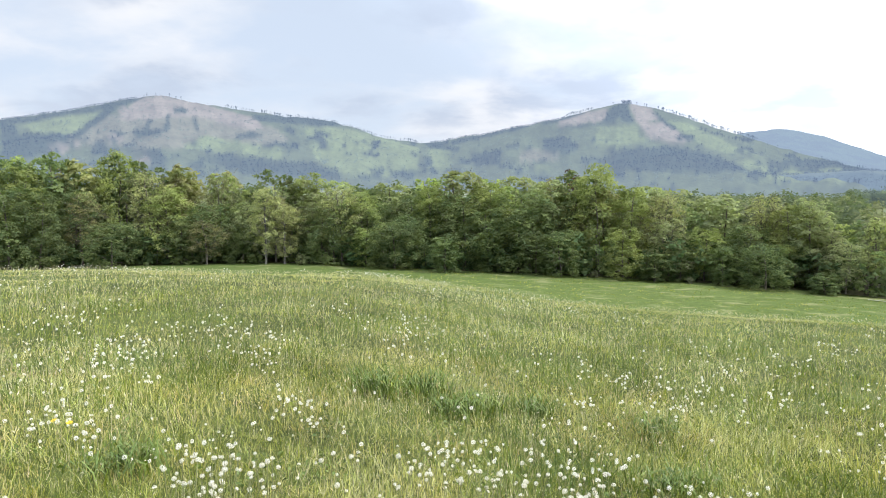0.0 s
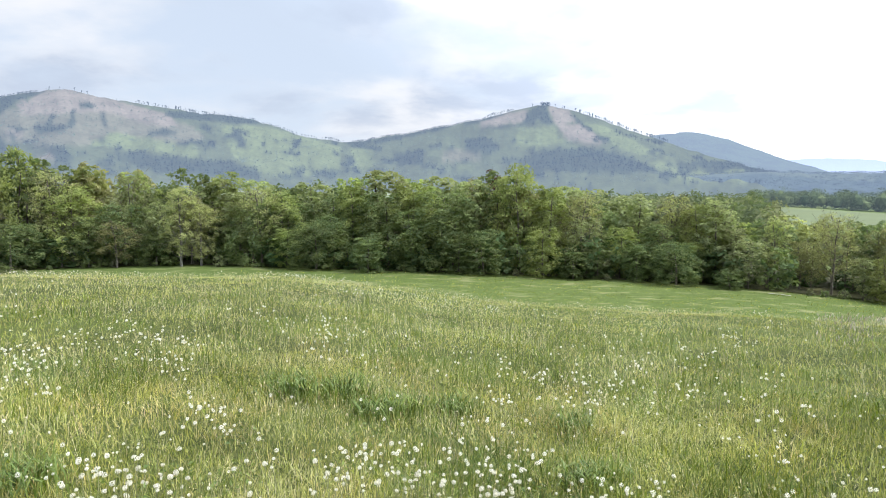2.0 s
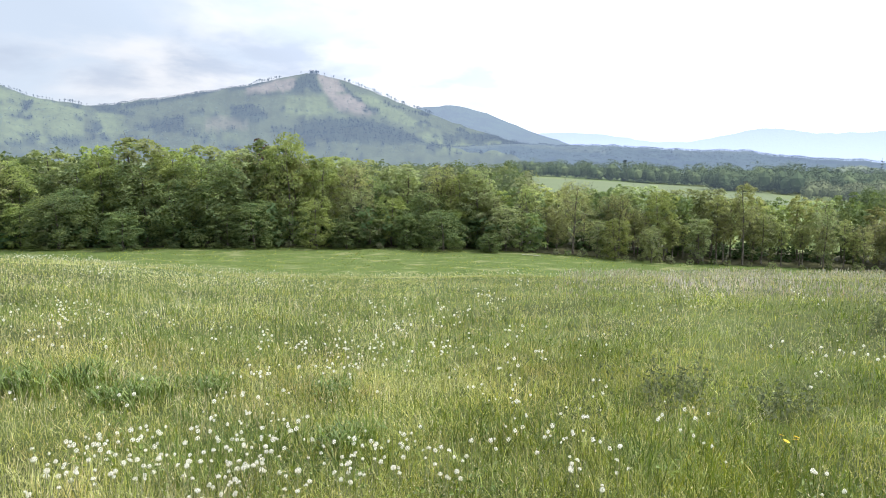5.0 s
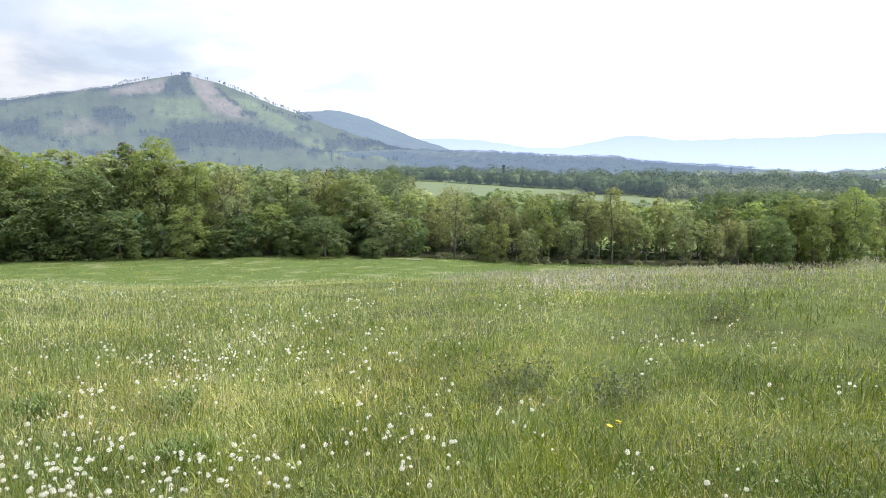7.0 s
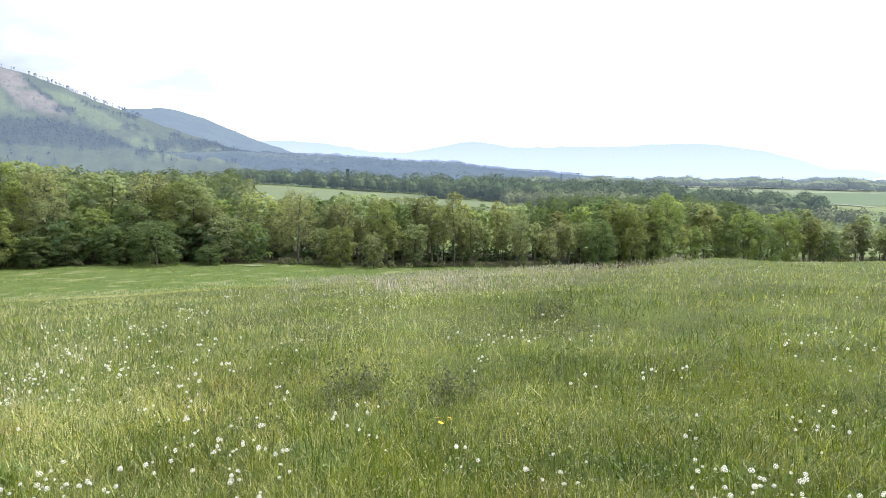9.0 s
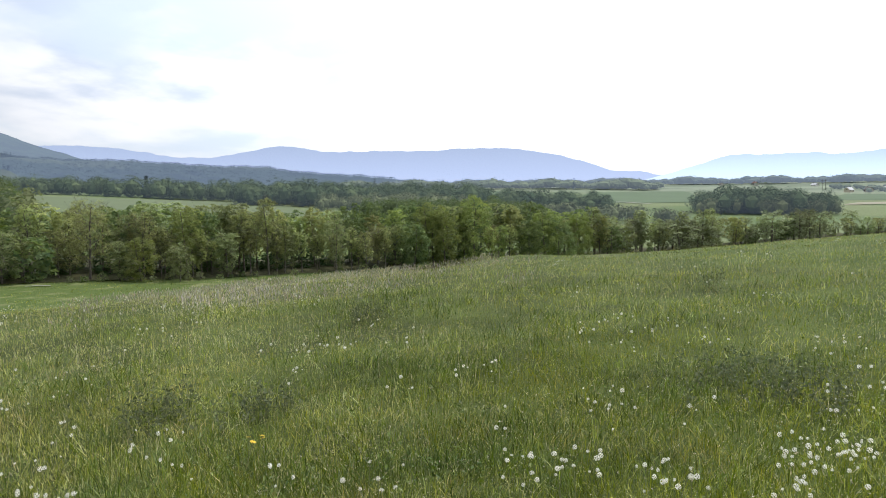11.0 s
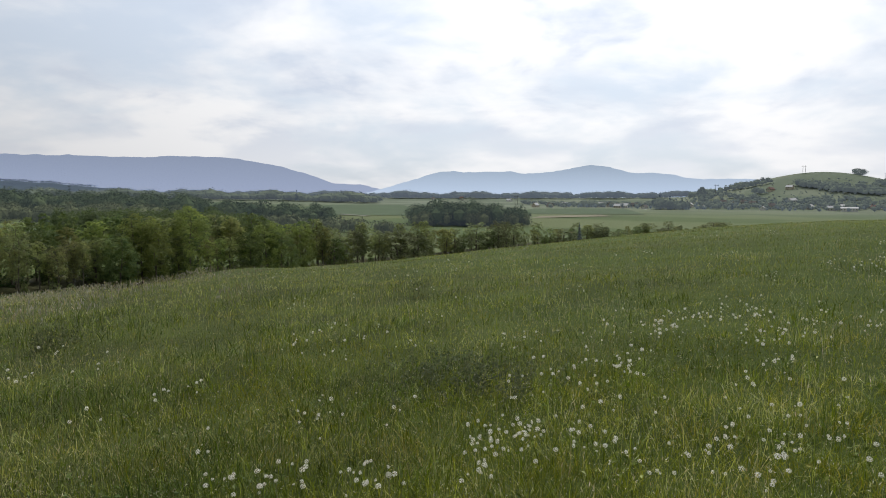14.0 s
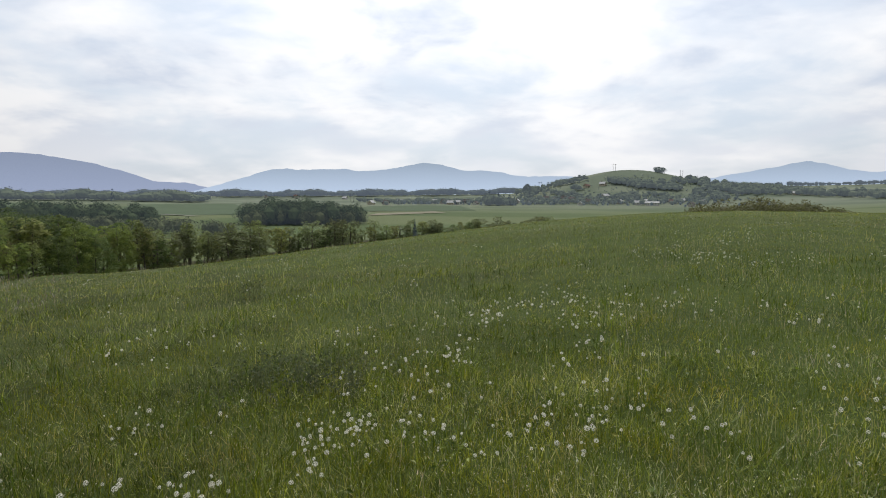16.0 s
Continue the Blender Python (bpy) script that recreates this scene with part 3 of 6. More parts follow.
def tube(path, radii, sides=6):
    path = np.asarray(path, float)
    d = np.gradient(path, axis=0)
    d /= np.linalg.norm(d, axis=1)[:, None]
    side = np.cross(d, [0.31, 0.95, 0.05])
    side /= np.linalg.norm(side, axis=1)[:, None]
    up = np.cross(d, side)
    a = np.arange(sides) * 2 * math.pi / sides
    v = path[:, None] + np.asarray(radii)[:, None, None] * (np.cos(a)[None, :, None] * side[:, None] + np.sin(a)[None, :, None] * up[:, None])
    return v.reshape(-1, 3), grid_faces(len(path), sides, True)


def join(pieces):
    vs, fs, o = [], [], 0
    for v, f in pieces:
        vs.append(v), fs.append(np.asarray(f) + o)
        o += len(v)
    return np.concatenate(vs), np.concatenate(fs)


def leaves(rng, spots, size, out_from=None, droop=0.3, single=False):
    """Small pointed leaf sprays at the spots, each a bent diamond of two triangles turned mostly outward and up."""
    k = len(spots)
    nrm = rng.normal(size=(k, 3)) * 0.5 + (0, 0, 0.8)
    if out_from is not None:
        o = spots - out_from
        nrm += 0.75 * o / (np.linalg.norm(o, axis=1)[:, None] + 1e-6)
    nrm /= np.linalg.norm(nrm, axis=1)[:, None]
    a = np.cross(nrm, rng.normal(size=(k, 3)))
    a /= np.linalg.norm(a, axis=1)[:, None]
    b = np.cross(nrm, a)
    s = size * rng.uniform(0.6, 1.4, (k, 1))
    tip = -nrm * s * droop
    if single:
        v = np.stack([spots - a * s * 0.8 - b * s * 0.5, spots - a * s * 0.5 + b * s * 0.65, spots + a * s + tip], 1)
        return v.reshape(-1, 3), np.arange(3 * k).reshape(-1, 3)
    v = np.stack([spots - a * s, spots - b * s * 0.55 + nrm * s * 0.12, spots + a * s + tip, spots + b * s * 0.55 + nrm * s * 0.12], 1)
    return v.reshape(-1, 3), np.arange(4 * k).reshape(-1, 4)


def crown_blobs(rng, height, radius, low, count, peak=0.4):
    """Centres and radii of the foliage masses of a crown between low*height and the top: a full, uneven dome."""
    t = (np.arange(count) + rng.uniform(0, 1, count)) / count
    t = t ** 0.82
    prof = np.where(t < peak, 0.72 + 0.28 * t / peak, np.sqrt(np.clip(1 - ((t - peak) / (1.15 - peak)) ** 2, 0.03, 1)))
    ball = radius * rng.uniform(0.26, 0.44, count) * (0.7 + 0.3 * prof)
    r = np.maximum(radius * prof * rng.uniform(0.62, 1.12, count) - ball * 0.6, 0)
    a = rng.uniform(-0.5, 0.5, count) + np.arange(count) * 2.4
    z = height * low + (height * (1 - low) - ball * 0.45) * t
    return np.stack([r * np.cos(a), r * np.sin(a), z], 1), ball


def spray_leaves(rng, centres, rad, height, count, size, sprays, flat):
    """Leaves gathered in flat, slightly drooping sprays on the outside of each foliage mass, layer over layer."""
    lobe = np.repeat(np.arange(len(centres)), sprays)
    k = len(lobe)
    out = centres[lobe] - (0, 0, height * 0.42)
    d = rng.normal(size=(k, 3)) + 0.9 * out / (np.linalg.norm(out, axis=1)[:, None] + 1e-6)
    d /= np.linalg.norm(d, axis=1)[:, None]
    mid = centres[lobe] + d * (rad[lobe] * rng.uniform(0.5, 1.1, k))[:, None] * (1, 1, flat)
    up = d * 0.85 + (0, 0, 0.75) + rng.normal(size=(k, 3)) * 0.18
    up /= np.linalg.norm(up, axis=1)[:, None]
    wide = rad[lobe] * rng.uniform(0.28, 0.58, k)
    pick = rng.choice(k, count, p=wide ** 2 / (wide ** 2).sum())
    a = np.cross(up, (0.3, 0.9, 0.1))
    a /= np.linalg.norm(a, axis=1)[:, None]
    b = np.cross(up, a)
    q, t = np.sqrt(rng.uniform(0, 1, count)), rng.uniform(0, 2 * math.pi, count)
    w = wide[pick] * q
    spots = mid[pick] + a[pick] * (w * np.cos(t))[:, None] + b[pick] * (w * np.sin(t))[:, None] + up[pick] * (rng.normal(size=count) * 0.1 * wide[pick] - 0.35 * w * q)[:, None]
    spots[:, 2] = np.maximum(spots[:, 2], rng.uniform(0.2, 1.0, count))
    nrm = up[pick] + rng.normal(size=(count, 3)) * 0.42
    nrm /= np.linalg.norm(nrm, axis=1)[:, None]
    a = np.cross(nrm, rng.normal(size=(count, 3)))
    a /= np.linalg.norm(a, axis=1)[:, None]
    b = np.cross(nrm, a)
    s = size * rng.uniform(0.6, 1.4, (count, 1))
    v = np.stack([spots - a * s * 0.8 - b * s * 0.55, spots - a * s * 0.5 + b * s * 0.7, spots + a * s - nrm * s * 0.3], 1)
    return v.reshape(-1, 3), np.arange(3 * count).reshape(-1, 3)


def make_tree(name, seed, height=15.0, radius=4.0, low=0.1, blobs=26, count=3200, size=0.30, trunk_r=0.17, trunks=1, peak=0.45, leaf=None, bark=None, limbs=9, flat=0.8, sprays=11, twigs=0):
    """One tree: tapered trunk with limbs and fine twigs, and a crown of leaf sprays gathered in masses along the limbs."""
    rng = np.random.default_rng(seed)
    root = new(name)
    centres, rad = crown_blobs(rng, height, radius, low, blobs, peak)
    wood = []
    for k in range(trunks):
        off = np.array([0.0, 0, 0]) if trunks == 1 else np.append(rng.normal(size=2) * radius * 0.25, 0)
        hs = np.linspace(-0.3, 0.93, 9)
        wob = np.cumsum(rng.normal(size=(9, 2)) * 0.012 * height, 0)
        path = np.column_stack([off[0] + wob[:, 0] * np.clip(hs, 0, 1), off[1] + wob[:, 1] * np.clip(hs, 0, 1), hs * height])
        rr = trunk_r * (1.25 - hs) ** 1.1 * rng.uniform(0.8, 1.1)
        rr[0:1] *= 1.35
        wood.append(tube(path, np.maximum(rr, 0.03), 7))
        order = rng.permutation(blobs)[: max(3, limbs // trunks)]
        for i in order:
            c = centres[i]
            h0 = max(0.12 * height, c[2] - rng.uniform(0.08, 0.22) * height)
            base = np.array([np.interp(h0, path[:, 2], path[:, 0]), np.interp(h0, path[:, 2], path[:, 1]), h0])
            mid = base * 0.5 + c * 0.5 + np.array([0, 0, -0.03 * height]) + rng.normal(size=3) * 0.15
            r0 = trunk_r * 0.4 * (1.2 - h0 / height)
            wood.append(tube([base, mid, c, c + (c - mid) * 0.5 + (0, 0, 0.4)], [r0, r0 * 0.65, r0 * 0.35, 0.02], 5))
            for q in range(2):
                e = c + rng.normal(size=3) * rad[i] * 0.9
                wood.append(tube([mid, (mid + e) / 2 + (0, 0, -0.1), e], [r0 * 0.45, r0 * 0.3, 0.015], 4))
    if twigs:
        c = centres[rng.integers(0, blobs, twigs)] + rng.normal(size=(twigs, 3)) * rad.mean() * 0.5
        d = c * (1, 1, 0) / radius + rng.normal(size=(twigs, 3)) * 0.5 + (0, 0, 0.7)
        d *= (rng.uniform(0.5, 1.5, twigs) / np.linalg.norm(d, axis=1))[:, None]
        side = np.cross(d, rng.normal(size=(twigs, 3)))
        side *= 0.022 / np.linalg.norm(side, axis=1)[:, None]
        wood.append((np.stack([c - side, c + side, c + d + side * 0.4, c + d - side * 0.4], 1).reshape(-1, 3), np.arange(4 * twigs).reshape(-1, 4)))
    v, f = join(wood)
    part("trunk", mesh_of(name + "_trunk", v, f, True), bark, root)
    v, f = spray_leaves(rng, centres, rad, height, count, size, sprays, flat)
    part("crown", mesh_of(name + "_crown", v, f), leaf, root)
    return root


def make_spruce(name, seed, height=16.0, radius=2.6, tiers=15, leaf=None, per=34):
    rng = np.random.default_rng(seed)
    root = new(name)
    v, f = tube([(0, 0, -0.3), (0, 0, height * 0.5), (0, 0, height)], [0.22, 0.13, 0.02], 6)
    part("trunk", mesh_of(name + "_trunk", v, f, True), M_BARK, root)
    vs = []
    for k in range(tiers):
        t = k / (tiers - 1)
        z = height * (0.1 + 0.89 * t)
        for a in np.arange(per) * 2 * math.pi / per * (1 + 0.02 * k) + rng.uniform(0, 6):
            r = radius * (1 - t) ** 0.85 * rng.uniform(0.65, 1.1) + 0.15
            w = 0.22 + 0.1 * (1 - t)
            d, s = np.array([math.cos(a), math.sin(a), 0]), np.array([-math.sin(a), math.cos(a), 0])
            p = np.array([0, 0, z + rng.normal() * 0.15])
            vs += [p + d * r * 0.15, p + d * r * 0.6 - s * w + (0, 0, -0.2 * r), p + d * r + (0, 0, -0.34 * r), p + d * r * 0.6 + s * w + (0, 0, -0.2 * r)]
    part("crown", mesh_of(name + "_crown", np.array(vs), np.arange(len(vs)).reshape(-1, 4)), leaf, root)
    return root


def settings(leaf, shapes, **kw):
    return [dict(radius=r, peak=p, leaf=M_LEAF[leaf], bark=M_BARK, **kw) for r, p in shapes]


KINDS = {
    "oak": ("broadleaf_tree", "full dark green broadleaf tree at the wood's edge", settings("oak", ((4.6, 0.42), (4.0, 0.5), (5.2, 0.38), (3.7, 0.45)), height=15, low=0.03, blobs=52, count=9000, size=0.172)),
    "lime": ("broadleaf_tree", "fresh yellow-green broadleaf tree at the wood's edge", settings("lime", ((3.8, 0.45), (3.2, 0.5), (4.3, 0.4)), height=15, low=0.05, blobs=46, count=7500, size=0.165)),
    "ash": ("broadleaf_tree", "grey-green half-leafed tree with slim trunk showing", settings("ash", ((3.4, 0.5), (2.9, 0.55), (3.8, 0.5)), height=15, low=0.16, blobs=44, count=5500, size=0.16, limbs=14, twigs=150)),
    "bud": ("budding_tree", "thinly leafed brownish tree with bare branches showing", settings("bud", ((3.5, 0.55), (2.9, 0.6), (3.9, 0.55)), height=15, low=0.26, blobs=44, count=4200, size=0.14, limbs=22, twigs=700)),
    "birch": ("pale_trunked_tree", "slender tree with a pale bare trunk and thin leaves", [dict(height=16, radius=3.3, low=0.16, blobs=44, count=6000, size=0.15, leaf=M_LEAF["bud"], bark=M_BIRCH, peak=0.5, limbs=16, trunk_r=0.2, twigs=400)]),
    "slim": ("slender_tree", "slender fresh green tree with its trunk showing", settings("pale", ((2.5, 0.5), (2.1, 0.55), (2.8, 0.5)), height=15, low=0.42, blobs=34, count=4000, size=0.155, limbs=16, twigs=420)),
    "shrub": ("shrub", "low green shrub along the field's edge", [dict(height=3.2, radius=1.9, low=0.05, blobs=16, count=520, size=0.24, trunk_r=0.06, leaf=M_LEAF[l], bark=M_BARK, limbs=6, trunks=3) for l in ("oak", "dull", "ash")]),
    "back": ("broadleaf_tree", "broadleaf tree standing deeper in the wood", [dict(height=15, radius=r, low=0.3, blobs=30, count=1500, size=0.34, leaf=M_LEAF[c], bark=M_BARK, peak=0.35, limbs=6) for r, c in ((4.2, "oak"), (3.6, "lime"), (3.8, "ash"), (3.4, "bud"), (4.0, "oak"))]),
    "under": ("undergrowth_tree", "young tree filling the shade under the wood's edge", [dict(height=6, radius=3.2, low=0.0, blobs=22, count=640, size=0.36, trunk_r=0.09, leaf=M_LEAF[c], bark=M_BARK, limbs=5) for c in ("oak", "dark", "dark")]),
    "far": ("broadleaf_tree", "small broadleaf tree in the belt beyond the meadow", [dict(height=10, radius=r, low=l, blobs=34, count=1400, size=0.21, leaf=M_LEAF[c], bark=M_BARK, peak=0.5, limbs=8, twigs=60) for r, l, c in ((2.6, 0.14, "dull"), (2.2, 0.2, "ash"), (2.8, 0.12, "dull"), (2.3, 0.24, "bud"), (2.6, 0.1, "oak"), (2.0, 0.22, "dull"))]),
}
PROTO = {}
for kind, (nm, label, choices) in KINDS.items():
    PROTO[kind] = []
    for i, s in enumerate(choices):
        t = make_tree(nm, 40 + 7 * i + len(kind) * 3 + ord(kind[0]), **s)
        tagged(t, label, "shrub" if kind == "shrub" else "tree", "trees of the belt" if kind == "far" else "young trees under the wood" if kind == "under" else "shrubs of the edge" if kind == "shrub" else "trees of the wood's edge")
        PROTO[kind].append([t, s["height"], False])

tree_rng = np.random.default_rng(5)
TOP_AZ = (-45, -31, -27, -20, -12, -5.6, 0, 3, 7.7, 15, 18, 21, 29, 39, 43, 52, 58, 61, 68, 74, 80, 86.6, 93.4, 100, 107, 114)
TOP_EL = (3.2, 3.4, 3.6, 2.95, 2.35, 2.1, 2.6, 3.0, 2.9, 2.4, 1.9, 1.1, 0.3, -0.45, -0.5, -0.95, -1.15, -1.2, -0.95, -1.3, -2.0, -2.25, -1.95, -1.8, -1.75, -1.75)
EDGE_AZ = (-50, -12, 3, 17, 35, 45, 55, 65, 75, 80, 87, 93, 100, 112)
EDGE_R = (120, 108, 97, 94, 92, 101, 112, 128, 155, 185, 225, 265, 305, 380)


def plant(kind, az, r, top=None, height=None, wide=1.0):
    x, y = polar(az, r)
    z = float(ground_z(np.array([x]), np.array([y]))[0])
    if height is None:
        height = max(3.0, r * math.tan(radians(top)) + 1.5 - z)
    choice = PROTO[kind][tree_rng.integers(len(PROTO[kind]))]
    k = height / choice[1]
    w = k ** 0.5 * tree_rng.uniform(0.92, 1.15) * wide if kind != "shrub" else k
    m = Matrix.LocRotScale((x, y, z - 0.1), Euler((0, 0, tree_rng.uniform(0, 6.28))), (w, w, k))
    if choice[2]:
        return copy_thing(choice[0], m)
    choice[2] = True
    choice[0].matrix_basis = m
    return choice[0]


# the trees that stand out along the edge: kind, azimuth, crown top in degrees, metres behind the edge
OLD_EDGE = (
    ("oak", -30.6, 1.05, 0), ("lime", -30, 3.23, 8), ("oak", -28.7, 0.76, 0), ("oak", -26.4, 3.62, 8), ("bud", -25.9, 0.42, 3), ("oak", -24, -0.67, 0), ("lime", -23.3, 3.11, 9), ("bud", -21.2, 2.22, 5),
    ("oak", -19, -0.98, 1), ("lime", -19, 2.66, 9), ("bud", -17.2, 2.88, 8), ("bud", -17.1, -1.25, 0), ("ash", -15.9, 2.33, 6), ("oak", -14.3, -1.66, 1), ("oak", -13.3, 2.79, 10),
)
PALE_TRUNKS = (("birch", -12.5, 1.34, -1), ("birch", -11.7, 2.41, 2), ("birch", -11.0, 1.59, 0), ("bud", -10.3, 1.31, 4), ("lime", -8.8, 2.49, 9), ("ash", -8.0, 0.9, 3), ("bud", -6.3, 1.78, 2), ("lime", -4.7, 0.47, 3), ("lime", -4.3, -1.9, 0))
OAK_POINT = (
    ("oak", -1.9, -0.51, 0), ("oak", -0.2, 2.35, 8), ("lime", 1.1, 1.65, 4), ("oak", 2.4, 0.13, -2), ("oak", 4.1, 2.71, 5), ("oak", 6.1, -0.42, 2), ("oak", 6.8, 2.43, 8), ("oak", 8.6, 2.86, 4), ("oak", 10.1, 1.03, 0),
    ("oak", 12.2, -0.85, -1), ("bud", 12.0, 2.43, 9), ("lime", 15, 2.57, 6), ("lime", 17.2, -1.59, -1), ("lime", 17.7, 1.59, 5), ("oak", 19.7, -1.55, -1), ("bud", 20.2, 1.27, 5), ("oak", 21.7, -0.44, 1),
)
GREEN_BAY = (
    ("oak", 24.8, -0.19, 0), ("oak", 26.7, -1.13, 2), ("bud", 27.6, 0.82, 6), ("oak", 27.9, -2.02, -1), ("oak", 29.9, -1.51, 3), ("ash", 30.7, 0.61, 4), ("oak", 31.9, -4.3, -2), ("ash", 33.2, -2.26, 1),
    ("lime", 29.7, 0.35, 5), ("ash", 32, -0.08, 4), ("slim", 35, -0.76, 4), ("bud", 36.7, -1.62, 5), ("bud", 38.8, -0.11, 2), ("ash", 40.8, -2.69, 0), ("lime", 42.3, -3.36, -1), ("bud", 42.5, -0.13, 3),
)
SLENDER_BELT = (
    ("bud", 44, -1.5, 4), ("ash", 45.1, -3.97, -2), ("lime", 45.7, -0.98, 3), ("slim", 46.7, -1.83, 1), ("ash", 48.7, -2.06, 1), ("slim", 50, -1.5, 4), ("slim", 51.9, -0.62, 1), ("ash", 53.2, -1.58, 3), ("slim", 54.6, -1.49, 2),
    ("slim", 56, -1.89, 3), ("ash", 57.4, -2.15, 0), ("slim", 58.7, -1.02, 2), ("bud", 59.9, -2.65, 0), ("birch", 60.9, -1.98, 3), ("slim", 61.5, -1.63, 1), ("slim", 62.4, -1.01, 3), ("oak", 64, -1.6, 0), ("lime", 65.3, -1, 3),
)
ROUND_BELT = (
    ("lime", 66.6, -1.79, 0), ("slim", 68.2, -0.99, 2), ("lime", 69.1, -1.2, 0), ("slim", 70.5, -1.2, 2), ("slim", 72, -1.1, 2), ("oak", 73.7, -1.51, 0), ("lime", 75, -1.74, 3), ("oak", 76.1, -1.73, 0), ("lime", 77.7, -1.91, 1),
    ("slim", 79.8, -2.32, 3), ("lime", 81.4, -3.3, -2), ("far", 82.7, -2.52, 1), ("far", 84.1, -2.92, 0), ("far", 85.9, -2.23, 1), ("far", 88.1, -2.43, 2), ("far", 89.6, -2.63, 0), ("far", 91.2, -3.06, 1), ("far", 94.2, -2.21, 2),
)


def filler(az):
    """Which trees stand between and behind those."""
    return ("oak", "oak", "lime", "ash") if az < 28 else ("ash", "slim", "bud", "slim") if az < 43 else ("slim", "slim", "bud", "slim") if az < 62 else ("lime", "slim", "oak", "ash")


def plant_edge():
    for kind, az, top, back in OLD_EDGE + PALE_TRUNKS + OAK_POINT + GREEN_BAY + SLENDER_BELT + ROUND_BELT:
        plant(kind, az, np.interp(az, EDGE_AZ, EDGE_R) + back, top, wide=1.15 if -3 < az < 24 and kind == "oak" else 0.85 if 34 < az < 62 else 1.0)
    for row, back in enumerate((3.5, 9.0, 15.0)):
        az = -44.0 + row
        while az < 80.5:
            r = np.interp(az, EDGE_AZ, EDGE_R) + back + tree_rng.uniform(-1.5, 1.5)
            low = tree_rng.uniform(0.7, 2.4) if row == 0 else tree_rng.uniform(0.1, 1.2)
            low = low * 0.5 + 0.5 if 30 < az < 58 else low
            plant(filler(az)[tree_rng.integers(4)] if row == 0 else "back", az, r, np.interp(az, TOP_AZ, TOP_EL) - low, wide=0.8 if 38 < az < 62 else 1.0)
            az += math.degrees((6.0 if row == 0 else 5.4) * (0.55 if 38 < az < 62 else 1.0) * tree_rng.uniform(0.7, 1.3) / r)
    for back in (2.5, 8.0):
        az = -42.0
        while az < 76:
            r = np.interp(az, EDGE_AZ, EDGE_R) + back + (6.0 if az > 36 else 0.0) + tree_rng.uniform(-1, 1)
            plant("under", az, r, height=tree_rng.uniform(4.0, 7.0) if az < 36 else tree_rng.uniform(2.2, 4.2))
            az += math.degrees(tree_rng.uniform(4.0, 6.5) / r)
    az = -40.0
    while az < 72:
        r = np.interp(az, EDGE_AZ, EDGE_R) - tree_rng.uniform(-0.6, 1.6)
        plant("shrub", az, r, height=tree_rng.uniform(1.2, 2.6) if az > 34 else tree_rng.uniform(0.9, 2.2))
        az += math.degrees(tree_rng.uniform(1.5, 4.0) * (2.6 if az < 34 else 1.0) / r)
    for row, back in enumerate((0.0, 6.0)):
        az = 79.0
        while az < 113:
            r = np.interp(az, EDGE_AZ, EDGE_R) + back + tree_rng.uniform(-3, 3)
            plant("slim" if az < 86 and tree_rng.uniform() < 0.3 else "far", az, r, np.interp(az, TOP_AZ, TOP_EL) - 0.1 - tree_rng.uniform(0, 1.0) ** 1.2 * 1.2, wide=tree_rng.uniform(0.8, 1.7))
            az += math.degrees(3.6 * tree_rng.uniform(0.2, 1.8) / r)
    az = 74.0
    while az < 104:
        r = np.interp(az, EDGE_AZ, EDGE_R) + tree_rng.uniform(-1, 6)
        plant("shrub", az, r, height=tree_rng.uniform(2.0, 4.6))
        az += math.degrees(tree_rng.uniform(1.5, 5.5) / r)


plant_edge()
for kind in PROTO:
    for first, tall, used in PROTO[kind]:
        if not used:
            for ob in (*first.children_recursive, first):
                bpy.data.objects.remove(ob)


def build_litter():
    """Ground with old leaves under the wood, coloured dark to carry the shade there as well."""
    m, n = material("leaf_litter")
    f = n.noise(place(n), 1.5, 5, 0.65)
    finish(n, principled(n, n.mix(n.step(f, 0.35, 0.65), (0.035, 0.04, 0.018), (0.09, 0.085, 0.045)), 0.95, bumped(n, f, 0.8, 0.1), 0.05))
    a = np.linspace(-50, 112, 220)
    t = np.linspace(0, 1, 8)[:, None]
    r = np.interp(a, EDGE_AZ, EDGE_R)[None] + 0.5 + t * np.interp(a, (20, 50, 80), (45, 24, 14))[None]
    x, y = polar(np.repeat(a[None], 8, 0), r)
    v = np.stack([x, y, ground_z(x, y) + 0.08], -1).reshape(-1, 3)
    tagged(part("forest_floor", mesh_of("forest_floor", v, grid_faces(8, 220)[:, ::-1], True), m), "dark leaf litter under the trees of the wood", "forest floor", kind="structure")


build_litter()
copper = make_tree("copper_beech", 77, height=15, radius=2.6, low=0.3, blobs=34, count=1800, size=0.24, leaf=M_LEAF["copper"], bark=M_BARK)
tagged(copper, "dark copper-leafed tree rising above the wood", "tree")
copper_x, copper_y = polar(13.0, 122)
copper_z = float(ground_z(copper_x, copper_y))
copper.matrix_basis = Matrix.LocRotScale((copper_x, copper_y, copper_z), None, (1, 1, (122 * math.tan(radians(2.85)) + 1.5 - copper_z) / 15))

# ---- distance ----
def land_at(az, el, r0=150.0, r1=2600.0):
    """Where the line of sight at an azimuth and a height in degrees meets the land beyond r0."""
    r = np.geomspace(r0, r1, 900)
    x, y = polar(az, r)
    z = ground_z(x, y)
    hit = np.nonzero((z - 1.5) / r >= math.tan(radians(el)))[0]
    i = hit[0] if len(hit) else len(r) - 1
    return float(x[i]), float(y[i]), float(z[i]), float(r[i])


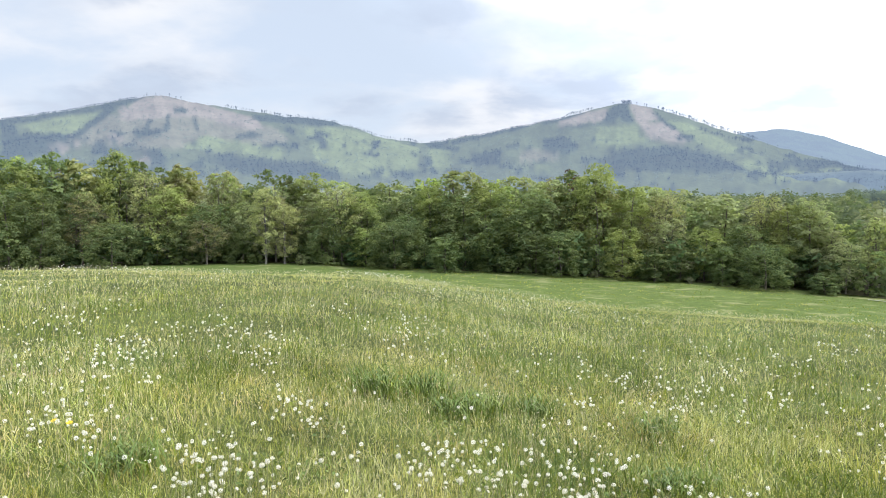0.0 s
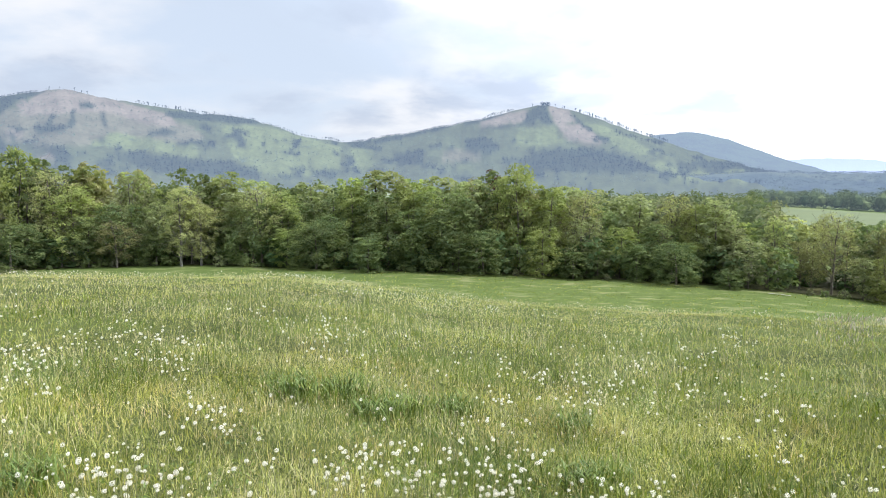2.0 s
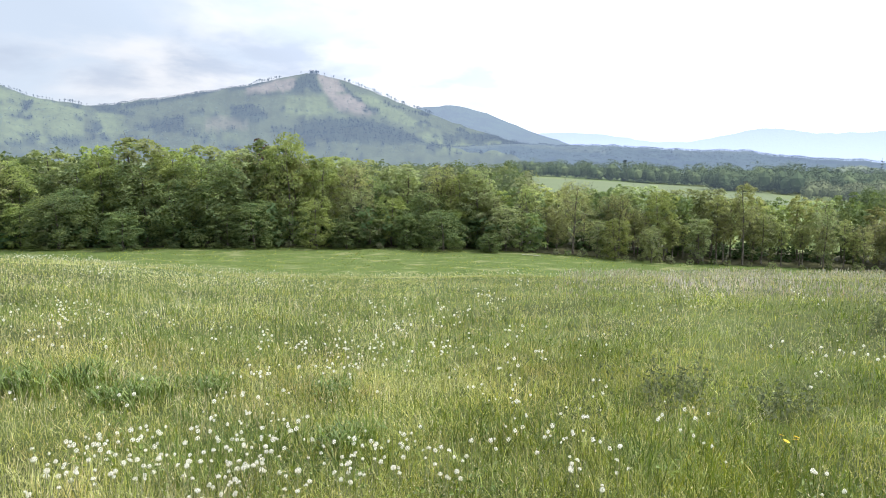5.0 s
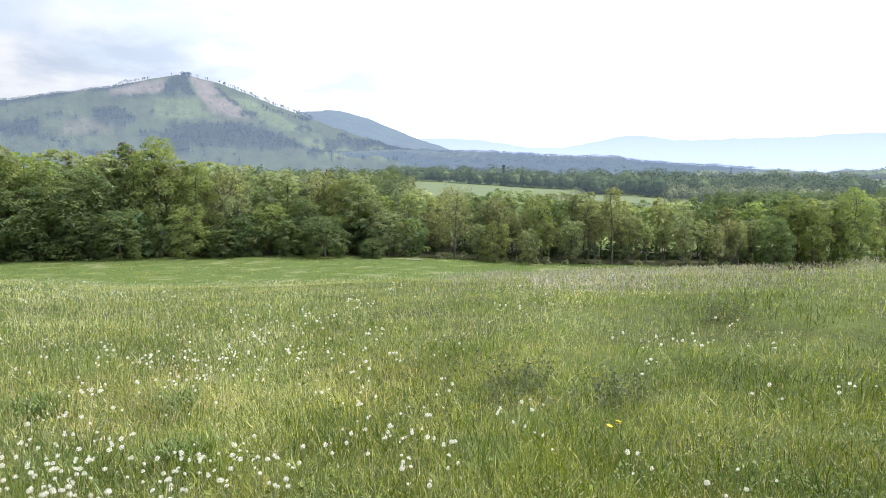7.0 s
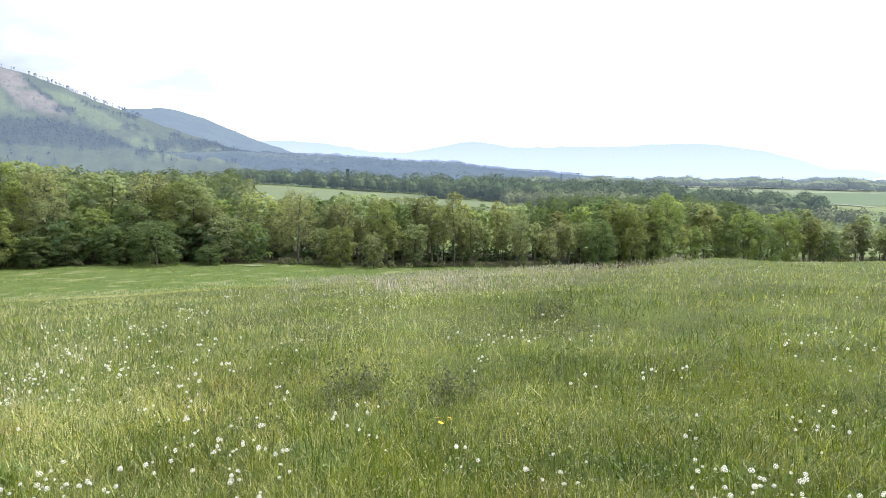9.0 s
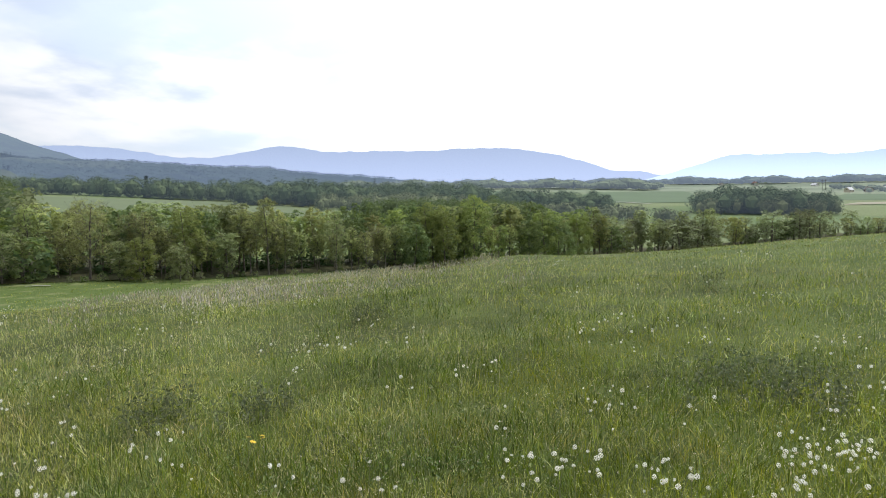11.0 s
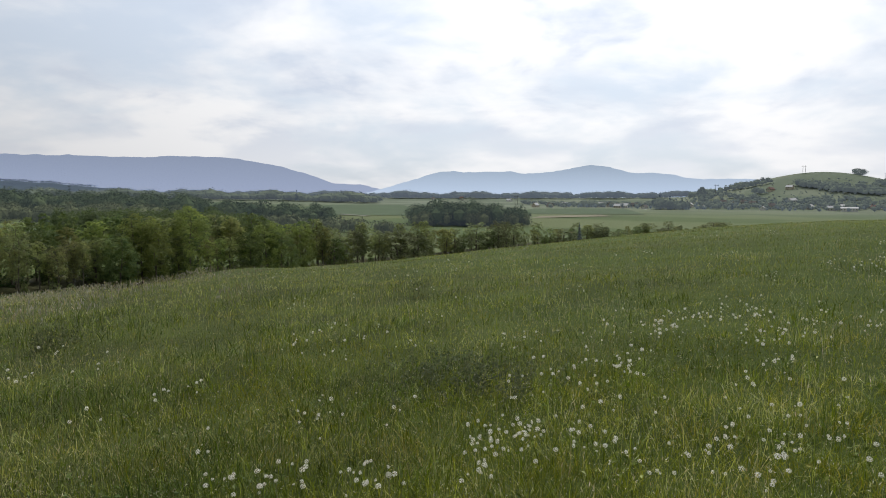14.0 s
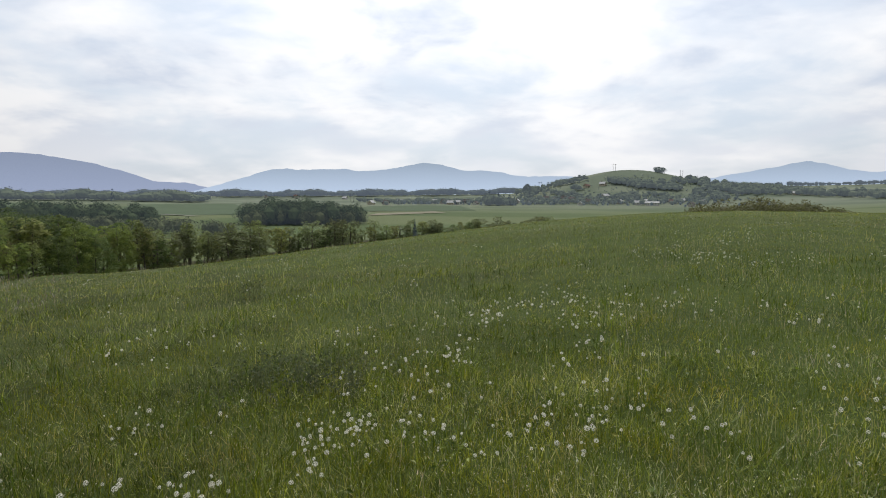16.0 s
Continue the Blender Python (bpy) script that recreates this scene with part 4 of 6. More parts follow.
def dome_leaves(rng, base, height, width, per, size=0.11):
    """Leaf sprays of many small trees at once, gathered in a dozen lobes a crown: base places, heights, crown widths."""
    k, many = len(base), 12
    lobe = rng.normal(size=(k, many, 3)) + (0, 0, 0.35)
    lobe /= np.linalg.norm(lobe, axis=2)[:, :, None]
    reach = rng.uniform(0.72, 1.06, (k, many, 1))
    pick = rng.integers(0, many, (k, per))
    at = np.take_along_axis(lobe, pick[:, :, None], 1)
    d = at + rng.normal(size=(k, per, 3)) * 0.3
    d *= np.take_along_axis(reach, pick[:, :, None], 1) * rng.uniform(0.82, 1.0, (k, per, 1)) / np.linalg.norm(d, axis=2)[:, :, None]
    half = np.stack([width / 2, width / 2, height * 0.47], 1)[:, None]
    mid = base[:, None] + np.stack([0 * height, 0 * height, height * 0.52], 1)[:, None]
    s = np.repeat(height, per)[:, None] * size
    return leaves(rng, (mid + d * half).reshape(-1, 3), s, (mid + at * half * 0.55).reshape(-1, 3), single=True)


def hearts(rng, base, height, width, fine):
    """The dense dark middles of many small crowns, as uneven little domes."""
    v, f = ball(0.5, 1)
    k = len(base)
    v = v[None] * rng.uniform(0.84, 1.08, (k, len(v), 1)) * np.stack([width, width, height], 1)[:, None] * ((0.5, 0.5, 0.6) if fine else (0.7, 0.7, 0.76))
    v = v + base[:, None] + np.stack([0 * height, 0 * height, height * 0.5], 1)[:, None]
    return v.reshape(-1, 3), (f[None] + np.arange(k)[:, None, None] * (v.shape[1])).reshape(-1, 3)


def cone_leaves(rng, base, height, width, per, size=0.09):
    """The same for conifers: sprays on a narrow cone."""
    k = len(base)
    t = rng.uniform(0, 1, (k, per)) ** 1.3
    a = rng.uniform(0, 2 * math.pi, (k, per))
    w = width[:, None] / 2 * (1 - t) * rng.uniform(0.7, 1.1, (k, per)) + 0.1
    c = base[:, None] + np.stack([w * np.cos(a), w * np.sin(a), height[:, None] * (0.05 + 0.95 * t)], 2)
    mid = np.repeat((base + np.stack([0 * height, 0 * height, height * 0.3], 1))[:, None], per, 1).reshape(-1, 3)
    s = np.repeat(height, per)[:, None] * size * 0.8
    return leaves(rng, c.reshape(-1, 3), s, mid, 0.9, True)


M_WOOD_A = leaf_material("far_wood_leaves", (0.07, 0.10, 0.055), (0.145, 0.178, 0.085), 0.42)
M_WOOD_B = leaf_material("far_spring_leaves", (0.11, 0.125, 0.066), (0.215, 0.228, 0.115), 0.42)


# last number: how much painted haze glow covers the leaf colour
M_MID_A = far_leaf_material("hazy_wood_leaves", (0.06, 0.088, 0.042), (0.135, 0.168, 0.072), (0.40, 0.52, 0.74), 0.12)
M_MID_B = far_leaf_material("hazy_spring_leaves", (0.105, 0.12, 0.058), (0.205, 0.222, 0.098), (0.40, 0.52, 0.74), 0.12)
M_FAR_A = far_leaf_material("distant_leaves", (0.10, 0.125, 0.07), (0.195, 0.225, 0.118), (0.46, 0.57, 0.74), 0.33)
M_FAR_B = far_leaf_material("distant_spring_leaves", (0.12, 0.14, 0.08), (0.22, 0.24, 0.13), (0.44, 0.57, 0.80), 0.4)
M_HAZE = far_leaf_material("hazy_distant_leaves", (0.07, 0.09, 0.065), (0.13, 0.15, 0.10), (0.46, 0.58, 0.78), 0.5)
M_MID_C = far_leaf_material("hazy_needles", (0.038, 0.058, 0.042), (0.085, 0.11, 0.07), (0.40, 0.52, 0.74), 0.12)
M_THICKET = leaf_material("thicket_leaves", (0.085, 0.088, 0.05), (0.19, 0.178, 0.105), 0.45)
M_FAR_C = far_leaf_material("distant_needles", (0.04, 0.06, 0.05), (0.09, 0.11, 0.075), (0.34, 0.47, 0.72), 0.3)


def wood(label, az0, az1, r0, r1, count, height, seed, mat=None, per=60, cone=0.0, tops=None, width=0.95, size=0.085):
    """A far wood: many small crowns over a piece of the land. tops: crown tops in degrees at both ends."""
    rng = np.random.default_rng(seed)
    # woods past 300 m get leaves with painted haze, past 900 m more
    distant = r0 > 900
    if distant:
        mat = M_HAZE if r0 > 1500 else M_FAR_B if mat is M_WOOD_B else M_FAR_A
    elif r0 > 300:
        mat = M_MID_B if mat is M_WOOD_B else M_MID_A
    t = rng.uniform(0, 1, count)
    az, r = az0 + (az1 - az0) * t, rng.uniform(r0, r1, count)
    x, y = polar(az, r)
    z = ground_z(x, y)
    h = height * rng.uniform(0.75, 1.15, count)
    if tops is not None:
        want = r * np.tan(np.radians(np.interp(t, np.linspace(0, 1, len(tops)), tops))) + 1.5 - z
        h = np.clip(want, 4.0, 24.0) * rng.uniform(0.74, 1.05, count)
        h *= 0.86 + 0.14 * np.sin(az * 2.3 + seed) * np.sin(az * 5.1 + 2 * seed) - (0.08 + 0.15 * np.sin(az * 1.1 + seed) if distant else 0.0)
    if r0 < 600:
        z, h = z - 0.14 * h, 1.14 * h
    base = np.stack([x, y, z], 1)
    pick = rng.uniform(0, 1, count) < cone
    name = "far_wood"
    if (~pick).any():
        w = h[~pick] * width * rng.uniform(0.75, 1.2, (~pick).sum())
        v, f = join([dome_leaves(rng, base[~pick], h[~pick], w, int(2.2 * per) if r0 < 600 else per, size * 0.7 if r0 < 600 else size), hearts(rng, base[~pick], h[~pick], w, r0 < 600)])
        tagged(part(name, mesh_of(name, v, f), mat or M_WOOD_A), label, "woods", kind="stuff")
    if pick.any():
        v, f = cone_leaves(rng, base[pick], h[pick] * 1.12, h[pick] * 0.38, 2 * per)
        tagged(part("far_conifers", mesh_of(name, v, f), M_FAR_C if distant else M_MID_C), "dark conifers standing among the far trees", "woods", kind="stuff")


# woods between the meadow's edge and the mountains
wood("green wood on the slope behind the field's edge", 8, 34, 150, 420, 300, 11, 101, per=75, tops=(1.55, 1.3), cone=0.012, size=0.06)
wood("budding wood on the slope behind the field's edge", 16, 35, 140, 380, 120, 11, 102, M_WOOD_B, per=70, tops=(1.2, 0.8))
wood("dark wood beyond a pale field", 33, 50, 480, 540, 150, 13, 103, per=190, tops=(1.55, 1.25), cone=0.006, size=0.040)
wood("mixed wood beyond a pale field", 49, 69, 400, 500, 200, 15, 104, per=190, tops=(1.25, 1.1, 0.7), cone=0.006, size=0.040)
wood("mixed wood close behind the belt", 59.5, 75, 240, 330, 100, 14, 122, per=180, tops=(-0.5, -0.35, -0.8), cone=0.0, size=0.048)
wood("pale budding wood by the fields", 56, 68, 330, 400, 80, 11, 105, M_WOOD_B, per=140, tops=(-0.1, -0.1), size=0.05)
wood("line of field trees in the valley", 68, 80, 420, 480, 110, 11, 106, per=140, size=0.048, tops=(0.35, 0.1, -0.45))
wood("budding hedge trees in the valley", 74, 86, 330, 360, 60, 9, 107, M_WOOD_B, per=60, tops=(-0.9, -1.7))
wood("leafy copse in the middle of the fields", 86.6, 96.3, 440, 500, 130, 18, 108, per=210, size=0.042, tops=(-0.5, 0.0, 0.28, 0.2, -0.1, -0.5))
wood("budding trees at the rim of the copse", 86.4, 96.6, 435, 450, 30, 12, 109, M_WOOD_B, per=200, size=0.042, tops=(-0.7, -0.9))
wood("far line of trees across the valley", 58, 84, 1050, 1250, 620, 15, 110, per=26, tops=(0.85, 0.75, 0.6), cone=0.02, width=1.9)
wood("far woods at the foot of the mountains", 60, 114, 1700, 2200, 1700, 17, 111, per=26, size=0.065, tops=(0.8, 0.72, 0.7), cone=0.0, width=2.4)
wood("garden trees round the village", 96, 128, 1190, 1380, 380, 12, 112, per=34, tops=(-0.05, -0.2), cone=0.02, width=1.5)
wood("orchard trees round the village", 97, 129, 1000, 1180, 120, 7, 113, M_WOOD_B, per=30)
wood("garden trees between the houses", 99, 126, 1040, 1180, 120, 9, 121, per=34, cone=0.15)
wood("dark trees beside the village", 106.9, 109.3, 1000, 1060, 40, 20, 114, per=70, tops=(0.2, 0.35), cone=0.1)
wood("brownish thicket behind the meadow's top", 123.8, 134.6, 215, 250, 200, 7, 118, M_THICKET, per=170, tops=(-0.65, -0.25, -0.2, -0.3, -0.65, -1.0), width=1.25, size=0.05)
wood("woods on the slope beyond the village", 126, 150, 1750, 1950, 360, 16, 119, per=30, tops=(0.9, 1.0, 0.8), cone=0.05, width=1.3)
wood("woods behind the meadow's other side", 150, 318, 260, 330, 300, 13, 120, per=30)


def land_wood(label, lines, height, seed, per=26):
    """Trees along lines on the far land, from one azimuth and height of sight to another: number, spread across."""
    rng = np.random.default_rng(seed)
    base = []
    for a0, e0, a1, e1, n, wide in lines:
        t = rng.uniform(0, 1, n)
        for k in t:
            base.append(land_at(a0 + (a1 - a0) * k + rng.normal() * 0.12, e0 + (e1 - e0) * k + rng.normal() * wide, 950.0, 1700.0)[:3])
    base = np.array(base)
    h = height * rng.uniform(0.55, 1.2, len(base))
    w = h * rng.uniform(0.9, 1.5, len(base))
    v, f = join([dome_leaves(rng, base, h, w, per, 0.1), hearts(rng, base, h, w, False)])
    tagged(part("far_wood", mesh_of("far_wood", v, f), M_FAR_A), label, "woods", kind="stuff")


land_wood("trees up the flank of the grazed hill", ((109.3, 0.0, 115.2, 1.2, 66, 0.05), (109.3, -0.3, 112.4, 0.3, 26, 0.12), (112.0, 0.1, 114.5, -0.3, 26, 0.06)), 11, 131)
land_wood("thick hedge across the grazed hill", ((116.9, 0.95, 119.5, 0.62, 70, 0.08), (119.0, 0.62, 122.6, 0.3, 90, 0.12), (113.9, 0.4, 114.6, 0.3, 6, 0.03)), 12, 132)
land_wood("wood on the far flank of the grazed hill", ((122.0, 1.0, 124.5, 0.8, 40, 0.1), (123.8, 0.5, 127.5, 0.1, 100, 0.22), (123.5, 0.0, 126.0, -0.5, 40, 0.15)), 12, 133)
land_wood("woods along the valley beyond the thicket", ((125.0, 0.3, 130.0, 0.0, 130, 0.14), (129.5, -0.02, 136.5, -0.38, 120, 0.07), (126.5, 0.45, 131.0, 0.12, 60, 0.06)), 14, 135)
land_wood("dark garden trees along the foot of the hill", ((109.5, -0.55, 125.0, -0.5, 150, 0.12), (110.5, -0.8, 124.5, -0.75, 110, 0.08), (98.0, -0.75, 106.5, -0.7, 60, 0.06), (117.5, -0.3, 121.5, -0.15, 46, 0.08)), 9, 134)


def lone_tree(az, r, top, width, seed):
    rng = np.random.default_rng(seed)
    x, y = polar(az, r)
    z = float(ground_z(x, y))
    h = r * math.tan(radians(top)) + 1.5 - z
    root = new("lone_tree")
    root.location = (x, y, z)
    v, f = tube([(0, 0, -0.5), (0, 0, h * 0.4), (0, 0, h * 0.8)], [h * 0.035, h * 0.025, 0.1], 6)
    part("trunk", mesh_of("trunk", v, f, True), M_BARK, root)
    v, f = dome_leaves(rng, np.array([(0, 0, -h * 0.15)] * 3) + rng.normal(size=(3, 3)) * (width * 0.12, width * 0.12, 0.2), np.array([h * 1.15, h * 0.95, h * 0.85]), np.array([width * 0.8] * 3), 1300, 0.06)
    part("crown", mesh_of("crown", v, f), M_FAR_A, root)
    return tagged(root, "lone dark round tree against the sky on the grazed hill", "tree", "lone trees on the hill")


lone_tree(121.0, 1470, 2.2, 35, 1), lone_tree(110.3, 1340, 0.95, 18, 2), lone_tree(123.2, 1450, 1.55, 12, 3), lone_tree(114.6, 1440, 1.6, 14, 4), lone_tree(113.4, 1430, 1.35, 12, 5)
for az, r, h, seed in ((60.6, 470, None, 61), (100.9, 300, 9.0, 62), (108.9, 1010, 20.0, 63), (108.3, 1022, 17.0, 64)):
    x, y = polar(az, r)
    z = float(ground_z(x, y))
    h = h or r * math.tan(radians(1.2)) + 1.5 - z
    t = make_spruce("spruce", seed, h, h * 0.2, 13, M_MID_C, 20)
    t.location = (x, y, z)
    tagged(t, "tall dark spruce standing above the other trees", "tree", "spruces in the valley")

# fields and tracks on the valley floor, lying just over the turf
M_CROP = plain_material("young_crop", (0.065, 0.10, 0.045), 0.95, 0.02, 0.5)
M_PALE = plain_material("pale_field", (0.092, 0.116, 0.052), 0.95, 0.02, 0.5)
M_SOIL = plain_material("dry_soil", (0.21, 0.19, 0.125), 0.95, 0.05, 0.4)
M_TRACK = plain_material("gravel_track", (0.25, 0.24, 0.20), 0.95, 0.1, 0.3)


def field(name, label, mat, az0, az1, el0, el1, lift=0.3, skew=0.0):
    """A strip of land between two azimuths and two heights of sight."""
    a = np.linspace(az0, az1, 24)
    near = [land_at(q, el0 + skew * i / 23)[3] for i, q in enumerate(a)]
    far = [land_at(q, el1 + skew * i / 23)[3] for i, q in enumerate(a)]
    t = np.linspace(0, 1, 14)[:, None]
    far = np.array(near) + (np.array(far) - np.array(near)) * np.clip(np.minimum(np.linspace(0, 7, 24), np.linspace(7, 0, 24)), 0.02, 1)
    r = np.array(near) * (1 - t) + far * t
    x, y = polar(np.repeat(a[None], 14, 0), r)
    v = np.stack([x, y, ground_z(x, y) + lift], -1).reshape(-1, 3)
    tagged(part(name, mesh_of(name, v, grid_faces(14, 24)[:, ::-1], True), mat), label, "field", kind="structure")


field("field", "pale spring field before the dark wood", M_PALE, 31.5, 56, -1.2, -0.05, skew=-1.3)
field("field", "green crop field in the valley", M_CROP, 62, 74, -1.0, -0.15, skew=-0.3)
field("field", "deep green crop field before the village", M_CROP, 77, 87.5, -1.5, -0.6)
field("field", "green pasture beside the copse", M_CROP, 95.5, 106, -1.35, -0.9)
field("field", "strip of dry bare soil between the fields", M_SOIL, 96.8, 103.5, -1.72, -1.56, 0.4, 0.2)


def edge_track(az0, az1, r, width):
    a = np.linspace(az0, az1, 12)
    rr = r + np.linspace(0, width, 3)[:, None] + 0.3 * np.sin(a * 2)[None]
    x, y = polar(np.repeat(a[None], 3, 0), rr)
    v = np.stack([x, y, ground_z(x, y) + 0.12], -1).reshape(-1, 3)
    tagged(part("track", mesh_of("track", v, grid_faces(3, 12)[:, ::-1], True), M_TRACK), "short pale stretch of track at the wood's edge", "track", kind="structure")


edge_track(34.6, 36.2, 89.0, 0.5), edge_track(48.2, 51.0, 97.0, 0.5)
field("track", "pale gravel track in the valley", M_TRACK, 66, 70.5, -0.41, -0.38, 0.6, -0.25)
field("track", "pale gravel track by the fields", M_TRACK, 80.5, 83.5, -1.43, -1.395, 0.6, -0.2)


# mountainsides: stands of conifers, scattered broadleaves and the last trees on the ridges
# tree colours on the mountains, with bluish haze added as emission
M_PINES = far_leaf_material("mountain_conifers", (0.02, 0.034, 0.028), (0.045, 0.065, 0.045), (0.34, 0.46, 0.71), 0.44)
M_BROAD = far_leaf_material("mountain_broadleaves", (0.06, 0.09, 0.045), (0.105, 0.14, 0.065), HAZE_GLOW, 0.5)
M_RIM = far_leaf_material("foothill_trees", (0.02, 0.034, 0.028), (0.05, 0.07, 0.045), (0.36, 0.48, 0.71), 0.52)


def slope_point(az, el, lift=2.0, mountain=None):
    """The place on the cleared mountains at an azimuth and height in degrees."""
    v, azs, rows = mountain or MAIN
    j = min(max((az - azs[0]) / (azs[1] - azs[0]), 0), len(azs) - 1.001)
    i0, f = int(j), j - int(j)
    col = v[:rows, i0] * (1 - f) + v[:rows, i0 + 1] * f
    e = np.maximum.accumulate(np.degrees(np.arctan2(col[:, 2] - 1.5, np.hypot(col[:, 0], col[:, 1])))) + np.arange(rows) * 1e-6
    k = np.interp(el, e, np.arange(rows))
    q = int(min(k, rows - 2))
    p = col[q] * (1 - (k - q)) + col[q + 1] * (k - q)
    return p + np.array([0, 0, lift])


def hill_trees(name, label, mat, base, seed, tall=18.0, cone=True, per=9, broad=0.9):
    rng = np.random.default_rng(seed)
    base = np.asarray(base)
    h = tall * rng.uniform(0.55, 1.2, len(base))
    v, f = (cone_leaves if cone else dome_leaves)(rng, base, h, h * (0.42 if cone else broad), per, 0.2)
    tagged(part(name, mesh_of(name, v, f), mat), label, "woods", kind="stuff")


def stand_places(seed, count, wanted):
    """Places on the cleared mountains, in the old stands or out of them."""
    rng = np.random.default_rng(seed)
    v, azs, rows = MAIN
    az, el = sight(v[:rows - 1])
    ok = np.argwhere((stands(az, el) == wanted) & (el > 1.6) & (az > -32) & (az < 38))
    ij = ok[rng.integers(0, len(ok), count)]
    return v[ij[:, 0], ij[:, 1]] + rng.normal(size=(count, 3)) * (3, 3, 0) - (0, 0, 1)


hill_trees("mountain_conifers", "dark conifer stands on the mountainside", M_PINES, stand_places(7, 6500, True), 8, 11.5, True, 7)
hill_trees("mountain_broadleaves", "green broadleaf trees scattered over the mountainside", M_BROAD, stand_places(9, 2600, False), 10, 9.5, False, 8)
ridge_rng = np.random.default_rng(12)


def along(rows, jitter=0.05, mountain=None):
    """Places along lines on a mountain, from one azimuth and height to another, with a number each."""
    out = []
    for a0, e0, a1, e1, n in rows:
        t = ridge_rng.uniform(0, 1, n)
        out += [slope_point(a, e, -1.0, mountain) for a, e in zip(a0 + (a1 - a0) * t + ridge_rng.normal(size=n) * jitter, e0 + (e1 - e0) * t + ridge_rng.normal(size=n) * jitter)]
    return np.array(out)


def ridge_trees(label, rows, tall, seed):
    """Tall thin trees left standing against the sky: a bare stem with a small ragged crown on its upper half."""
    rng = np.random.default_rng(seed)
    base = along(rows)
    k = len(base)
    h = tall * rng.uniform(0.55, 1.25, k)
    side = np.cross(base * (1, 1, 0), (0, 0, 1.0))
    side *= 0.55 / np.linalg.norm(side, axis=1)[:, None]
    up = np.array([0, 0, 1.0]) * h[:, None]
    stem = np.stack([base - side, base + side, base + up * 0.9 + side * 0.5, base + up * 0.9 - side * 0.5], 1).reshape(-1, 3)
    v, f = dome_leaves(rng, base + up * 0.38, h * 0.66, h * 0.42, 12, 0.2)
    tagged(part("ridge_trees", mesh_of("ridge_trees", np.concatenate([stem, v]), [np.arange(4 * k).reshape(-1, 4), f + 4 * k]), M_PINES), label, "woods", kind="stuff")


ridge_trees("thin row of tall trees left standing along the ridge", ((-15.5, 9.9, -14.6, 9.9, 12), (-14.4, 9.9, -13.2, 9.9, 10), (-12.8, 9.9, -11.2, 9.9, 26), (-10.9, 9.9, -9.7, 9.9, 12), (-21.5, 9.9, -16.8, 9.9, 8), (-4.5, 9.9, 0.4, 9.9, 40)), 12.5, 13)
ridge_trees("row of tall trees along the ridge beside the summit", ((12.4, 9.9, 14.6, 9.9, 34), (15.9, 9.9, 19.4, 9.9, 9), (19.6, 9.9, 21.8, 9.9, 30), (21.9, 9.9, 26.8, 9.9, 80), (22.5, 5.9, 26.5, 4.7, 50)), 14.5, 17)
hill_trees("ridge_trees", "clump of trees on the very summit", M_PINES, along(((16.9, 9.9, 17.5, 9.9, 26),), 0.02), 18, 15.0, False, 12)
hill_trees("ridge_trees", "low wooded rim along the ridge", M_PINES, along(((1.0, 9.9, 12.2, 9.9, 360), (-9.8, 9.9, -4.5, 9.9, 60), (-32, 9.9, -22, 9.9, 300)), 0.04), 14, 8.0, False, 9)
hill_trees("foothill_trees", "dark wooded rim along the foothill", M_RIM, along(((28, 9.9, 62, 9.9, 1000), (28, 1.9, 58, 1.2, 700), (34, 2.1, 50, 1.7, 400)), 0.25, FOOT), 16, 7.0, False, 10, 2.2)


# ---- village ----
M_WALLS = [plain_material("house_wall", c, 0.9, 0.6, 0.2) for c in ((0.70, 0.69, 0.65), (0.55, 0.49, 0.38), (0.48, 0.45, 0.41))]
# the last, palest roof tone paints in sun glinting off roofs
M_ROOFS = [plain_material("house_roof", c, 0.8, 0.8, 0.35) for c in ((0.15, 0.085, 0.07), (0.11, 0.10, 0.095), (0.30, 0.15, 0.10), (0.50, 0.50, 0.50))]
M_PANE = plain_material("window_glass", (0.03, 0.035, 0.04), 0.15, 2.0, 0.2)
M_POST = plain_material("weathered_post", (0.13, 0.12, 0.11), 0.8, 1.0, 0.3)


def box(x0, x1, y0, y1, z0, z1):
    v = np.array([(x, y, z) for z in (z0, z1) for x, y in ((x0, y0), (x1, y0), (x1, y1), (x0, y1))], float)
    f = np.array([(3, 2, 1, 0), (4, 5, 6, 7), (0, 1, 5, 4), (1, 2, 6, 5), (2, 3, 7, 6), (3, 0, 4, 7)])
    return v, f


